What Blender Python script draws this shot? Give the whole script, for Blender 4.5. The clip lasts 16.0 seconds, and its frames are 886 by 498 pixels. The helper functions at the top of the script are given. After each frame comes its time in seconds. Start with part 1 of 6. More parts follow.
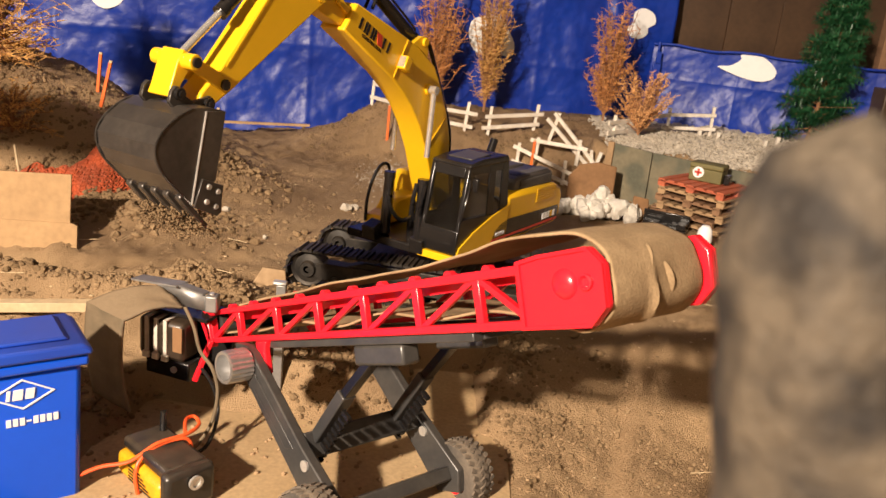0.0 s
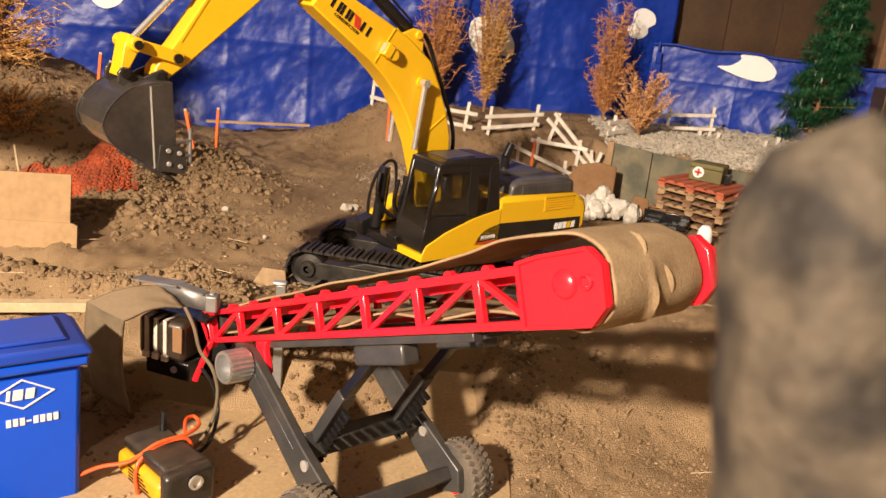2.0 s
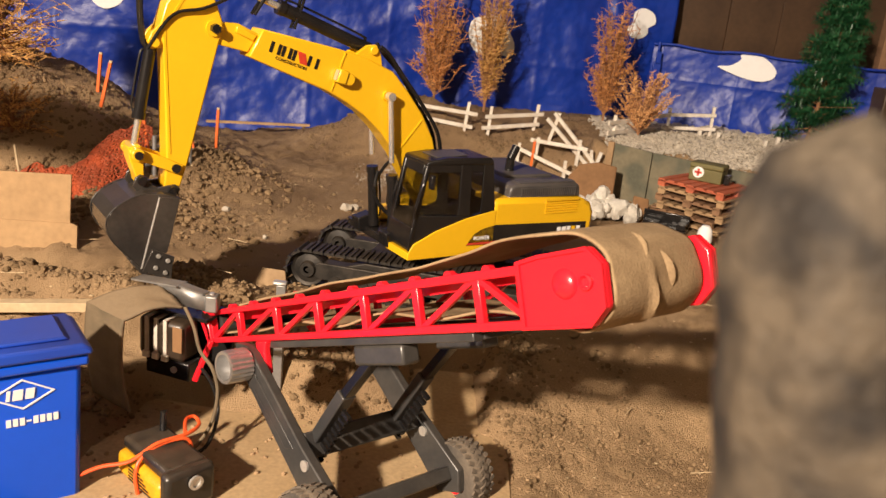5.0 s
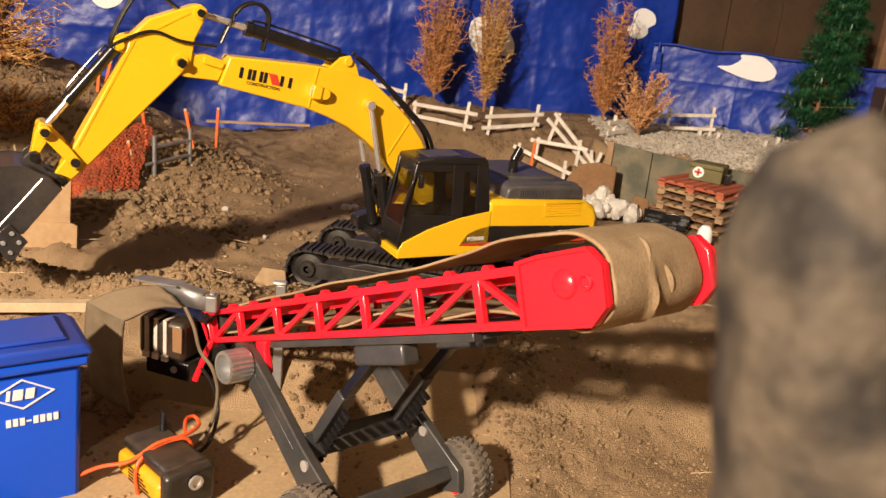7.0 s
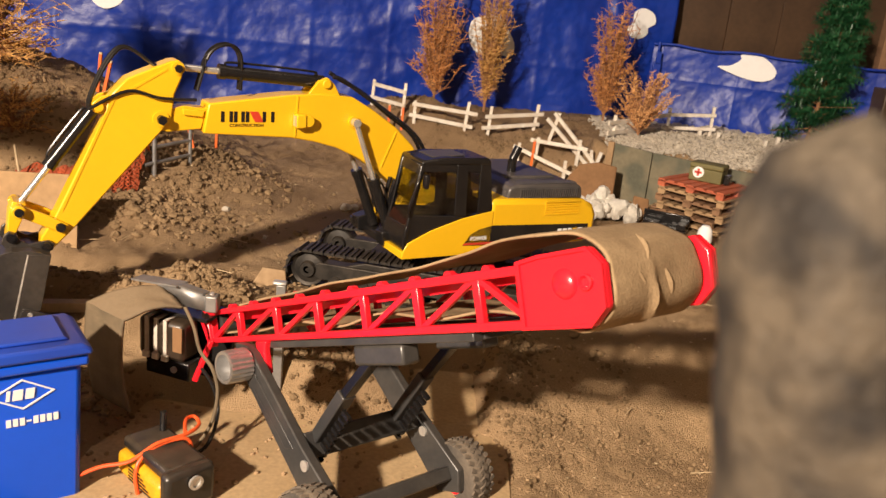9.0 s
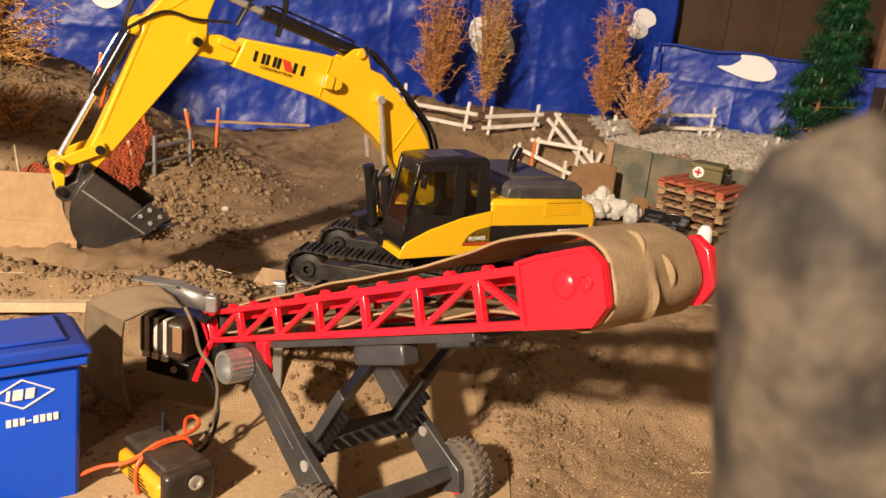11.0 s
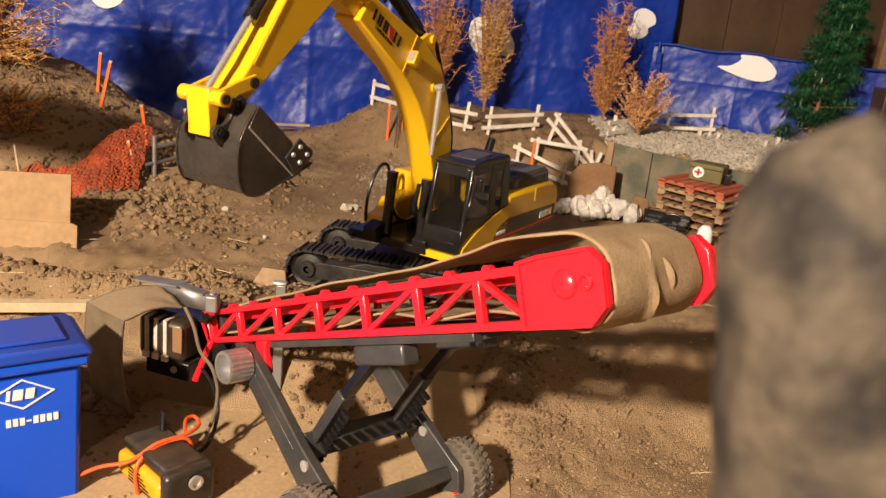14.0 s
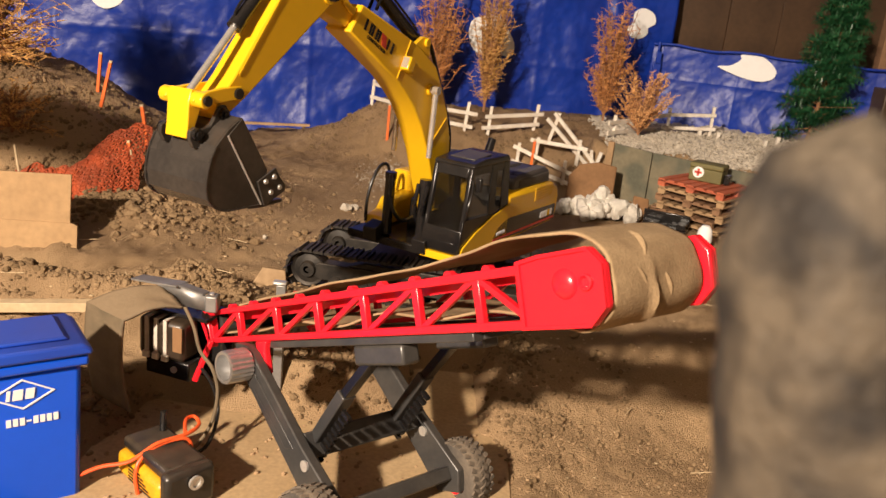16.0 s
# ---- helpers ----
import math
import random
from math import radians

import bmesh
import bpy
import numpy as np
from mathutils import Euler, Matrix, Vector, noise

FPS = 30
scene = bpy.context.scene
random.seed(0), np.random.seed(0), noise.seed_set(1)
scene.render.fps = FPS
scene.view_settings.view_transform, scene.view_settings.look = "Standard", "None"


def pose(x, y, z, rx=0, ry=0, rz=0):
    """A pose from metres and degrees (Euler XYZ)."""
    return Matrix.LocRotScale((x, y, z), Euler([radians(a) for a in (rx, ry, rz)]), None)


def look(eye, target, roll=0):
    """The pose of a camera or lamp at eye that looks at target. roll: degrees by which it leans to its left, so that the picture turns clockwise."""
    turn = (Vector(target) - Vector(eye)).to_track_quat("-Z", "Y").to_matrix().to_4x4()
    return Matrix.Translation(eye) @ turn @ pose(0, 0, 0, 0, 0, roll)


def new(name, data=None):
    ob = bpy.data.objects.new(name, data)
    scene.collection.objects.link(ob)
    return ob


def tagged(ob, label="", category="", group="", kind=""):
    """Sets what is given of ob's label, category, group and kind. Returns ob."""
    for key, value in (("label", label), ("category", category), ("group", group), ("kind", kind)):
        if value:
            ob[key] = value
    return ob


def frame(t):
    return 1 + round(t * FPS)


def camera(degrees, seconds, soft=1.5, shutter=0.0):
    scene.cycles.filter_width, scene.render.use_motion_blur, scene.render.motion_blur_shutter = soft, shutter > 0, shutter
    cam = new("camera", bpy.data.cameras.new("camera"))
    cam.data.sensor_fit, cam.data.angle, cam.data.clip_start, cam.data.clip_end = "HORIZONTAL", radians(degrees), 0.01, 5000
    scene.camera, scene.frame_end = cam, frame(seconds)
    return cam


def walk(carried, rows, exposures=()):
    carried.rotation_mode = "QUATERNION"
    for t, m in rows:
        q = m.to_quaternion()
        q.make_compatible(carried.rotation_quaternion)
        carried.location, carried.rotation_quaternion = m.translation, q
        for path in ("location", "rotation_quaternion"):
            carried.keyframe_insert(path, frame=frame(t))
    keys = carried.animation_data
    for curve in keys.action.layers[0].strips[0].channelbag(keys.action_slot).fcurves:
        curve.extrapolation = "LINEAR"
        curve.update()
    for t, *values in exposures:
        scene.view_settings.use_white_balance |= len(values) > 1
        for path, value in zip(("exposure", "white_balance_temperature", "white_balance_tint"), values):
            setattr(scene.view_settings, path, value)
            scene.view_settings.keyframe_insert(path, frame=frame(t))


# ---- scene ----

# ---- camera: a tripod shot ----
cam = camera(55.0, 16.0, soft=1.5, shutter=0.5)
STAND = look((0, 0, 0.476), (0, 1, 0.476 - math.tan(radians(17.0))), 6.03)
walk(cam, [(0.0, STAND), (16.0, STAND)], [(0.0, 0.0), (2.2, 0.0), (3.0, -0.17), (16.0, -0.17)])
cam.data.dof.use_dof = True
cam.data.dof.focus_distance = 1.1
cam.data.dof.aperture_fstop = 15.0

# ---- light: a warm work lamp behind the camera, added overhead fill, a dim room ----
world = bpy.data.worlds.new("room_air")
scene.world = world
world.use_nodes = True
world.node_tree.nodes["Background"].inputs[0].default_value = (1.0, 0.86, 0.7, 1)
world.node_tree.nodes["Background"].inputs[1].default_value = 0.019


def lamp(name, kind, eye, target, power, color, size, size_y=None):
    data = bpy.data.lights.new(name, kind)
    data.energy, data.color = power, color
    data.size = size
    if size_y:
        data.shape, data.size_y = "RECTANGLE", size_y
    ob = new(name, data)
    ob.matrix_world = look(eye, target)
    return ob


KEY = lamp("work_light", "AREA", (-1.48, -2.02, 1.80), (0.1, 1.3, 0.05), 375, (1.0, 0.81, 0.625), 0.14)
# unseen soft lamp, added overhead to lift the shadows
FILL = lamp("overhead_fill_light", "AREA", (0.3, 1.0, 2.28), (0.3, 1.3, 0), 3.5, (1.0, 0.84, 0.66), 1.2, 0.5)

# ---- materials ----
def mat(name, c1, c2=None, rough=0.6, metal=0.0, scale=30.0, bump=0.15, fine=8.0, dust=0.0, dust_col=(0.22, 0.15, 0.09),
        sheen=0.0, coat=0.0, rand=0.0, dist=0.002, low=0.35, high=0.65, spec=0.5, grain=0.35):
    m = bpy.data.materials.new(name)
    m.use_nodes = True
    nt = m.node_tree
    b = nt.nodes["Principled BSDF"]
    add = nt.nodes.new
    co = add("ShaderNodeTexCoord")
    n1 = add("ShaderNodeTexNoise")
    n1.inputs["Scale"].default_value, n1.inputs["Detail"].default_value = scale, 6
    n2 = add("ShaderNodeTexNoise")
    n2.inputs["Scale"].default_value, n2.inputs["Detail"].default_value = scale * fine, 4
    for n in (n1, n2):
        nt.links.new(co.outputs["Object"], n.inputs["Vector"])
    c2 = c2 or tuple(v * 0.8 for v in c1)
    ramp = add("ShaderNodeValToRGB")
    ramp.color_ramp.elements[0].position, ramp.color_ramp.elements[1].position = low, high
    ramp.color_ramp.elements[0].color, ramp.color_ramp.elements[1].color = (*c1, 1), (*c2, 1)
    nt.links.new(n1.outputs["Fac"], ramp.inputs[0])
    mix = add("ShaderNodeMix")
    mix.data_type, mix.blend_type = "RGBA", "MULTIPLY"
    mix.inputs[0].default_value = grain
    nt.links.new(ramp.outputs[0], mix.inputs[6])
    r2 = add("ShaderNodeValToRGB")
    r2.color_ramp.elements[0].position, r2.color_ramp.elements[1].position = 0.3, 0.7
    r2.color_ramp.elements[0].color, r2.color_ramp.elements[1].color = (0.5, 0.5, 0.5, 1), (1.15, 1.15, 1.15, 1)
    nt.links.new(n2.outputs["Fac"], r2.inputs[0])
    nt.links.new(r2.outputs[0], mix.inputs[7])
    col = mix.outputs[2]
    if rand:
        info = add("ShaderNodeObjectInfo")
        hs = add("ShaderNodeHueSaturation")
        mr = add("ShaderNodeMapRange")
        mr.inputs[3].default_value, mr.inputs[4].default_value = 1 - rand, 1 + rand
        nt.links.new(info.outputs["Random"], mr.inputs[0])
        nt.links.new(mr.outputs[0], hs.inputs["Value"])
        nt.links.new(col, hs.inputs["Color"])
        col = hs.outputs[0]
    b.inputs["Roughness"].default_value, b.inputs["Metallic"].default_value = rough, metal
    b.inputs["Specular IOR Level"].default_value = spec
    b.inputs["Coat Weight"].default_value = coat
    if dust:
        geo = add("ShaderNodeNewGeometry")
        sep = add("ShaderNodeSeparateXYZ")
        nt.links.new(geo.outputs["Normal"], sep.inputs[0])
        mr = add("ShaderNodeMapRange")
        mr.inputs[1].default_value, mr.inputs[2].default_value = 0.2, 1.0
        mr.inputs[3].default_value, mr.inputs[4].default_value = 0.15, 1.0
        nt.links.new(sep.outputs[2], mr.inputs[0])
        mu = add("ShaderNodeMath")
        mu.operation = "MULTIPLY"
        nt.links.new(mr.outputs[0], mu.inputs[0])
        nt.links.new(n1.outputs["Fac"], mu.inputs[1])
        mu2 = add("ShaderNodeMath")
        mu2.operation, mu2.use_clamp = "MULTIPLY", True
        mu2.inputs[1].default_value = dust * 2
        nt.links.new(mu.outputs[0], mu2.inputs[0])
        md = add("ShaderNodeMix")
        md.data_type = "RGBA"
        nt.links.new(mu2.outputs[0], md.inputs[0])
        nt.links.new(col, md.inputs[6])
        md.inputs[7].default_value = (*dust_col, 1)
        col = md.outputs[2]
        rr = add("ShaderNodeMapRange")
        rr.inputs[3].default_value, rr.inputs[4].default_value = rough, 0.9
        nt.links.new(mu2.outputs[0], rr.inputs[0])
        nt.links.new(rr.outputs[0], b.inputs["Roughness"])
    nt.links.new(col, b.inputs["Base Color"])
    if bump:
        bp = add("ShaderNodeBump")
        bp.inputs["Strength"].default_value, bp.inputs["Distance"].default_value = bump, dist
        nt.links.new(n2.outputs["Fac"], bp.inputs["Height"])
        nt.links.new(bp.outputs[0], b.inputs["Normal"])
    return m


M = {}
M["yellow"] = mat("yellow_paint", (0.80, 0.47, 0.012), (0.78, 0.455, 0.011), 0.26, scale=14, bump=0.015, dust=0.006, spec=0.55, grain=0.05)
M["black"] = mat("black_plastic", (0.008, 0.008, 0.009), (0.014, 0.013, 0.013), 0.22, scale=25, bump=0.03, dust=0.03, grain=0.2)
M["grey"] = mat("dark_grey_plastic", (0.034, 0.035, 0.037), (0.052, 0.051, 0.050), 0.30, scale=25, bump=0.06, dust=0.08, grain=0.25)
M["cover"] = mat("engine_cover_grey", (0.055, 0.053, 0.056), (0.075, 0.071, 0.071), 0.32, scale=40, bump=0.06, dust=0.12, grain=0.2)
M["bucket"] = mat("bucket_steel", (0.046, 0.042, 0.040), (0.080, 0.071, 0.063), 0.26, 0.4, scale=18, bump=0.05, dust=0.06, grain=0.25)
M["chrome"] = mat("chrome", (0.85, 0.83, 0.80), (0.75, 0.73, 0.70), 0.22, 0.75, scale=60, bump=0.02)
M["steel"] = mat("worn_steel", (0.66, 0.64, 0.61), (0.48, 0.46, 0.43), 0.34, 0.55, scale=60, bump=0.1)
M["galv"] = mat("galvanised_sheet", (0.42, 0.42, 0.42), (0.30, 0.30, 0.30), 0.42, 0.7, scale=25, bump=0.06, dust=0.3)
M["red"] = mat("red_plastic", (0.82, 0.014, 0.03), (0.78, 0.012, 0.027), 0.24, scale=12, bump=0.015, spec=0.6, dust=0.012, dust_col=(0.5, 0.3, 0.2), grain=0.06)
M["redrub"] = mat("red_logo", (0.6, 0.05, 0.02), (0.55, 0.04, 0.02), 0.5, bump=0)
M["belt"] = mat("belt_cloth", (0.40, 0.285, 0.165), (0.29, 0.20, 0.115), 0.95, scale=26, bump=0.45, fine=16, dist=0.0015, spec=0.15)
M["rubber"] = mat("dusty_rubber", (0.045, 0.042, 0.04), (0.12, 0.10, 0.08), 0.85, scale=30, bump=0.3, dust=0.55, dust_col=(0.26, 0.20, 0.14))
M["track"] = mat("track_steel", (0.022, 0.021, 0.02), (0.05, 0.045, 0.04), 0.45, 0.5, scale=60, bump=0.2, dust=0.16)
M["flap"] = mat("rubber_mat", (0.17, 0.125, 0.075), (0.08, 0.065, 0.04), 0.75, scale=22, bump=0.4, dust=0.5, dust_col=(0.30, 0.21, 0.125))
M["soil"] = mat("soil", (0.42, 0.285, 0.160), (0.26, 0.17, 0.094), 0.95, scale=4.5, bump=0.85, fine=120, dist=0.005, spec=0.2)
M["clod"] = mat("soil_clods", (0.30, 0.205, 0.115), (0.165, 0.11, 0.06), 0.97, scale=9, bump=0.8, fine=20, dist=0.003, spec=0.15)
M["sand"] = mat("loose_sand", (0.42, 0.29, 0.17), (0.33, 0.22, 0.125), 0.95, scale=60, bump=0.5, fine=10, spec=0.2)
M["ply"] = mat("tan_board", (0.52, 0.37, 0.205), (0.42, 0.285, 0.15), 0.75, scale=6, bump=0.2, fine=30, dist=0.001)
M["card"] = mat("cardboard", (0.42, 0.27, 0.135), (0.36, 0.225, 0.11), 0.85, scale=10, bump=0.1)
M["tarp"] = mat("blue_tarp", (0.004, 0.036, 0.345), (0.003, 0.025, 0.27), 0.42, scale=6, bump=0.45, fine=7, dist=0.004, spec=0.5, grain=0.25)
M["white"] = mat("white_felt", (0.90, 0.90, 0.90), (0.84, 0.84, 0.84), 0.85, scale=9, bump=0.08, grain=0.08)
M["fence"] = mat("whitewashed_wood", (0.82, 0.77, 0.68), (0.68, 0.60, 0.50), 0.8, scale=50, bump=0.3, rand=0.08)
M["wood"] = mat("dark_wood", (0.075, 0.045, 0.025), (0.04, 0.024, 0.014), 0.55, scale=4, bump=0.2, fine=20)
M["pine"] = mat("pine_wood", (0.46, 0.30, 0.16), (0.36, 0.23, 0.12), 0.8, scale=25, bump=0.25, rand=0.12)
M["brownwood"] = mat("brown_pallet_wood", (0.30, 0.17, 0.09), (0.22, 0.12, 0.065), 0.8, scale=25, bump=0.25, rand=0.12)
M["redwood"] = mat("red_pallet_wood", (0.58, 0.15, 0.07), (0.48, 0.12, 0.06), 0.75, scale=25, bump=0.25, rand=0.12)
M["strip"] = mat("pale_wood_strip", (0.62, 0.48, 0.30), (0.54, 0.40, 0.24), 0.7, scale=15, bump=0.2)
M["orange"] = mat("orange_paint", (0.85, 0.17, 0.02), (0.75, 0.13, 0.015), 0.55, scale=40, bump=0.1)
M["net"] = mat("orange_mesh", (0.50, 0.095, 0.03), (0.30, 0.06, 0.022), 0.7, scale=30, bump=0.2)
M["wire"] = mat("orange_wire", (0.85, 0.12, 0.03), (0.8, 0.1, 0.02), 0.4, scale=30, bump=0.0)
M["bin"] = mat("blue_bin_plastic", (0.002, 0.085, 0.72), (0.002, 0.078, 0.66), 0.30, scale=10, bump=0.03, grain=0.08)
M["binlid"] = mat("blue_lid_plastic", (0.005, 0.062, 0.50), (0.004, 0.048, 0.42), 0.36, scale=14, bump=0.04, dust=0.12, dust_col=(0.25, 0.2, 0.16), grain=0.12)
M["paper"] = mat("white_print", (0.85, 0.85, 0.85), (0.82, 0.82, 0.82), 0.5, bump=0, grain=0.03)
M["stone"] = mat("white_stone", (0.72, 0.69, 0.62), (0.52, 0.48, 0.42), 0.85, scale=30, bump=0.5, rand=0.1)
M["gravel"] = mat("grey_gravel", (0.60, 0.54, 0.45), (0.42, 0.37, 0.30), 0.9, scale=30, bump=0.5)
M["board"] = mat("weathered_board", (0.20, 0.175, 0.115), (0.115, 0.115, 0.082), 0.85, scale=14, bump=0.3, low=0.42, high=0.58)
M["rust"] = mat("brown_sack_board", (0.27, 0.145, 0.065), (0.22, 0.115, 0.05), 0.85, scale=14, bump=0.2)
M["motor"] = mat("dark_brown_casing", (0.045, 0.03, 0.02), (0.022, 0.016, 0.012), 0.35, scale=40, bump=0.1, dust=0.1)
M["olive"] = mat("olive_paint", (0.17, 0.15, 0.055), (0.13, 0.115, 0.04), 0.55, scale=20, bump=0.1)
M["dryleaf"] = mat("dry_orange_twigs", (0.74, 0.34, 0.11), (0.50, 0.21, 0.065), 0.8, scale=20, bump=0.1)
M["drytan"] = mat("dry_tan_twigs", (0.74, 0.42, 0.12), (0.52, 0.28, 0.09), 0.8, scale=20, bump=0.1)
M["drypale"] = mat("pale_peach_twigs", (0.84, 0.47, 0.20), (0.64, 0.32, 0.12), 0.8, scale=20, bump=0.1)
M["twig"] = mat("twig_bark", (0.36, 0.18, 0.08), (0.25, 0.12, 0.06), 0.85, scale=40, bump=0.2)
M["pinegreen"] = mat("tinsel_green", (0.010, 0.065, 0.024), (0.035, 0.14, 0.055), 0.35, scale=12, bump=0.0)
M["tyrenear"] = mat("mottled_stone", (0.092, 0.073, 0.051), (0.015, 0.012, 0.010), 0.8, scale=70, bump=0.6, fine=5, low=0.38, high=0.62)
M["dustyblack"] = mat("dusty_black_plastic", (0.010, 0.010, 0.010), (0.02, 0.018, 0.016), 0.28, scale=45, bump=0.05, dust=0.17, dust_col=(0.24, 0.17, 0.11))
M["panel"] = mat("brown_wood_panel", (0.085, 0.048, 0.026), (0.05, 0.028, 0.016), 0.42, scale=5, bump=0.1, fine=12, rand=0.04)
M["plaster"] = mat("room_wall", (0.16, 0.13, 0.10), (0.12, 0.10, 0.08), 0.9, scale=3, bump=0.1)
M["ceil"] = mat("room_ceiling", (0.18, 0.15, 0.12), (0.14, 0.12, 0.10), 0.9, scale=3, bump=0.1)
M["batt"] = mat("yellow_battery_label", (0.80, 0.40, 0.01), (0.72, 0.33, 0.01), 0.35, scale=25, bump=0.05, dust=0.08)
M["tan"] = mat("pale_plastic", (0.62, 0.57, 0.50), (0.52, 0.46, 0.39), 0.6, scale=30, bump=0.1)
glass = bpy.data.materials.new("cab_glass")
glass.use_nodes = True
gb = glass.node_tree.nodes["Principled BSDF"]
gb.inputs["Base Color"].default_value = (0.50, 0.50, 0.46, 1)
gb.inputs["Roughness"].default_value, gb.inputs["Transmission Weight"].default_value, gb.inputs["IOR"].default_value = 0.03, 1.0, 1.4
M["glass"] = glass


# ---- mesh helpers ----
def finish(name, bm, material, parent=None, label="", smooth=True, bevel=0.0, m=None):
    me = bpy.data.meshes.new(name)
    bmesh.ops.recalc_face_normals(bm, faces=bm.faces[:])
    bm.to_mesh(me)
    bm.free()
    me.materials.append(material)
    if smooth:
        for p in me.polygons:
            p.use_smooth = True
        me.set_sharp_from_angle(angle=radians(35))
    ob = new(name, me)
    if m is not None:
        ob.matrix_basis = m
    if parent:
        ob.parent = parent
    if label:
        ob["label"] = label
    if bevel:
        md = ob.modifiers.new("bevel", "BEVEL")
        md.width, md.segments, md.limit_method, md.angle_limit = bevel, 2, "ANGLE", radians(40)
    return ob


def part(name, bm, material, parent, label="", **kw):
    return finish(name, bm, M[material] if isinstance(material, str) else material, parent, label, **kw)


def thing(name, label, category, m=None, group="", kind=""):
    ob = new(name)
    ob.empty_display_size = 0.02
    if m is not None:
        ob.matrix_basis = m
    return tagged(ob, label, category, group, kind)


def B():
    return bmesh.new()


def box(bm, x0, x1, y0, y1, z0, z1, m=None, taper=None):
    c = [Vector((x, y, z)) for z in (z0, z1) for y in (y0, y1) for x in (x0, x1)]
    if taper:
        mid = Vector(((x0 + x1) / 2, (y0 + y1) / 2, 0))
        for v in c[:4]:
            v.x, v.y = mid.x + (v.x - mid.x) * taper, mid.y + (v.y - mid.y) * taper
    v = [bm.verts.new(m @ p if m is not None else p) for p in c]
    for f in ((0, 2, 3, 1), (4, 5, 7, 6), (0, 1, 5, 4), (2, 6, 7, 3), (0, 4, 6, 2), (1, 3, 7, 5)):
        bm.faces.new([v[i] for i in f])
    return bm


def slab(bm, outline, y0, y1, m=None):
    """A plate of an outline in x and z, from y0 to y1."""
    m = m or Matrix()
    a = [bm.verts.new(m @ Vector((x, y0, z))) for x, z in outline]
    b = [bm.verts.new(m @ Vector((x, y1, z))) for x, z in outline]
    bm.faces.new(a)
    bm.faces.new(b[::-1])
    for i in range(len(a)):
        j = (i + 1) % len(a)
        bm.faces.new((a[i], b[i], b[j], a[j]))
    return bm


def rod(bm, a, b, r0, r1=None, n=12, caps=True):
    a, b = Vector(a), Vector(b)
    r1 = r0 if r1 is None else r1
    q = (b - a).to_track_quat("Z", "Y").to_matrix()
    rings = []
    for p, r in ((a, r0), (b, r1)):
        rings.append([bm.verts.new(p + q @ Vector((r * math.cos(2 * math.pi * i / n), r * math.sin(2 * math.pi * i / n), 0))) for i in range(n)])
    for i in range(n):
        j = (i + 1) % n
        bm.faces.new((rings[0][i], rings[0][j], rings[1][j], rings[1][i]))
    if caps:
        bm.faces.new(rings[0][::-1])
        bm.faces.new(rings[1])
    return bm


def beam(bm, a, b, w, h, up=(0, 0, 1)):
    """A square bar from a to b, w wide and h high."""
    a, b = Vector(a), Vector(b)
    d = (b - a).normalized()
    s = d.cross(Vector(up)).normalized()
    u = s.cross(d)
    v = []
    for p in (a, b):
        for i, j in ((-1, -1), (1, -1), (1, 1), (-1, 1)):
            v.append(bm.verts.new(p + s * w / 2 * i + u * h / 2 * j))
    for f in ((0, 3, 2, 1), (4, 5, 6, 7), (0, 1, 5, 4), (1, 2, 6, 5), (2, 3, 7, 6), (3, 0, 4, 7)):
        bm.faces.new([v[i] for i in f])
    return bm


def tube(bm, pts, r, n=8):
    """A round hose through points."""
    pts = [Vector(p) for p in pts]
    fine = []
    for i in range(len(pts) - 1):
        p0, p1, p2, p3 = pts[max(i - 1, 0)], pts[i], pts[i + 1], pts[min(i + 2, len(pts) - 1)]
        for k in range(6):
            t = k / 6
            fine.append(0.5 * ((2 * p1) + (p2 - p0) * t + (2 * p0 - 5 * p1 + 4 * p2 - p3) * t * t + (3 * p1 - p0 - 3 * p2 + p3) * t ** 3))
    fine.append(pts[-1])
    rings = []
    for i, p in enumerate(fine):
        d = fine[min(i + 1, len(fine) - 1)] - fine[max(i - 1, 0)]
        q = d.to_track_quat("Z", "Y").to_matrix()
        rings.append([bm.verts.new(p + q @ Vector((r * math.cos(2 * math.pi * k / n), r * math.sin(2 * math.pi * k / n), 0))) for k in range(n)])
    for a, b in zip(rings, rings[1:]):
        for i in range(n):
            j = (i + 1) % n
            bm.faces.new((a[i], a[j], b[j], b[i]))
    bm.faces.new(rings[0][::-1])
    bm.faces.new(rings[-1])
    return bm


def lathe(bm, profile, n=24, m=None):
    """Turned round y: profile of (radius, y)."""
    m = m or Matrix()
    rings = [[bm.verts.new(m @ Vector((r * math.cos(2 * math.pi * i / n), y, r * math.sin(2 * math.pi * i / n)))) for i in range(n)] for r, y in profile]
    for a, b in zip(rings, rings[1:]):
        for i in range(n):
            j = (i + 1) % n
            bm.faces.new((a[i], a[j], b[j], b[i]))
    return bm


def sweep(bm, line, y0, y1, t):
    """A bent sheet: a line in x and z, from y0 to y1, t thick."""
    n = len(line)
    nor = []
    for i in range(n):
        a, b = Vector(line[max(i - 1, 0)]), Vector(line[min(i + 1, n - 1)])
        d = (b - a).normalized()
        nor.append(Vector((-d.y, d.x)))
    out = [(line[i][0] + nor[i].x * t, line[i][1] + nor[i].y * t) for i in range(n)]
    rows = [[bm.verts.new((x, y, z)) for x, z in l] for l in (line, out) for y in (y0, y1)]
    for i in range(n - 1):
        for p, q in ((0, 1), (3, 2), (2, 0), (1, 3)):
            bm.faces.new((rows[p][i], rows[q][i], rows[q][i + 1], rows[p][i + 1]))
    for i in (0, n - 1):
        bm.faces.new((rows[0][i], rows[1][i], rows[3][i], rows[2][i]))
    return bm


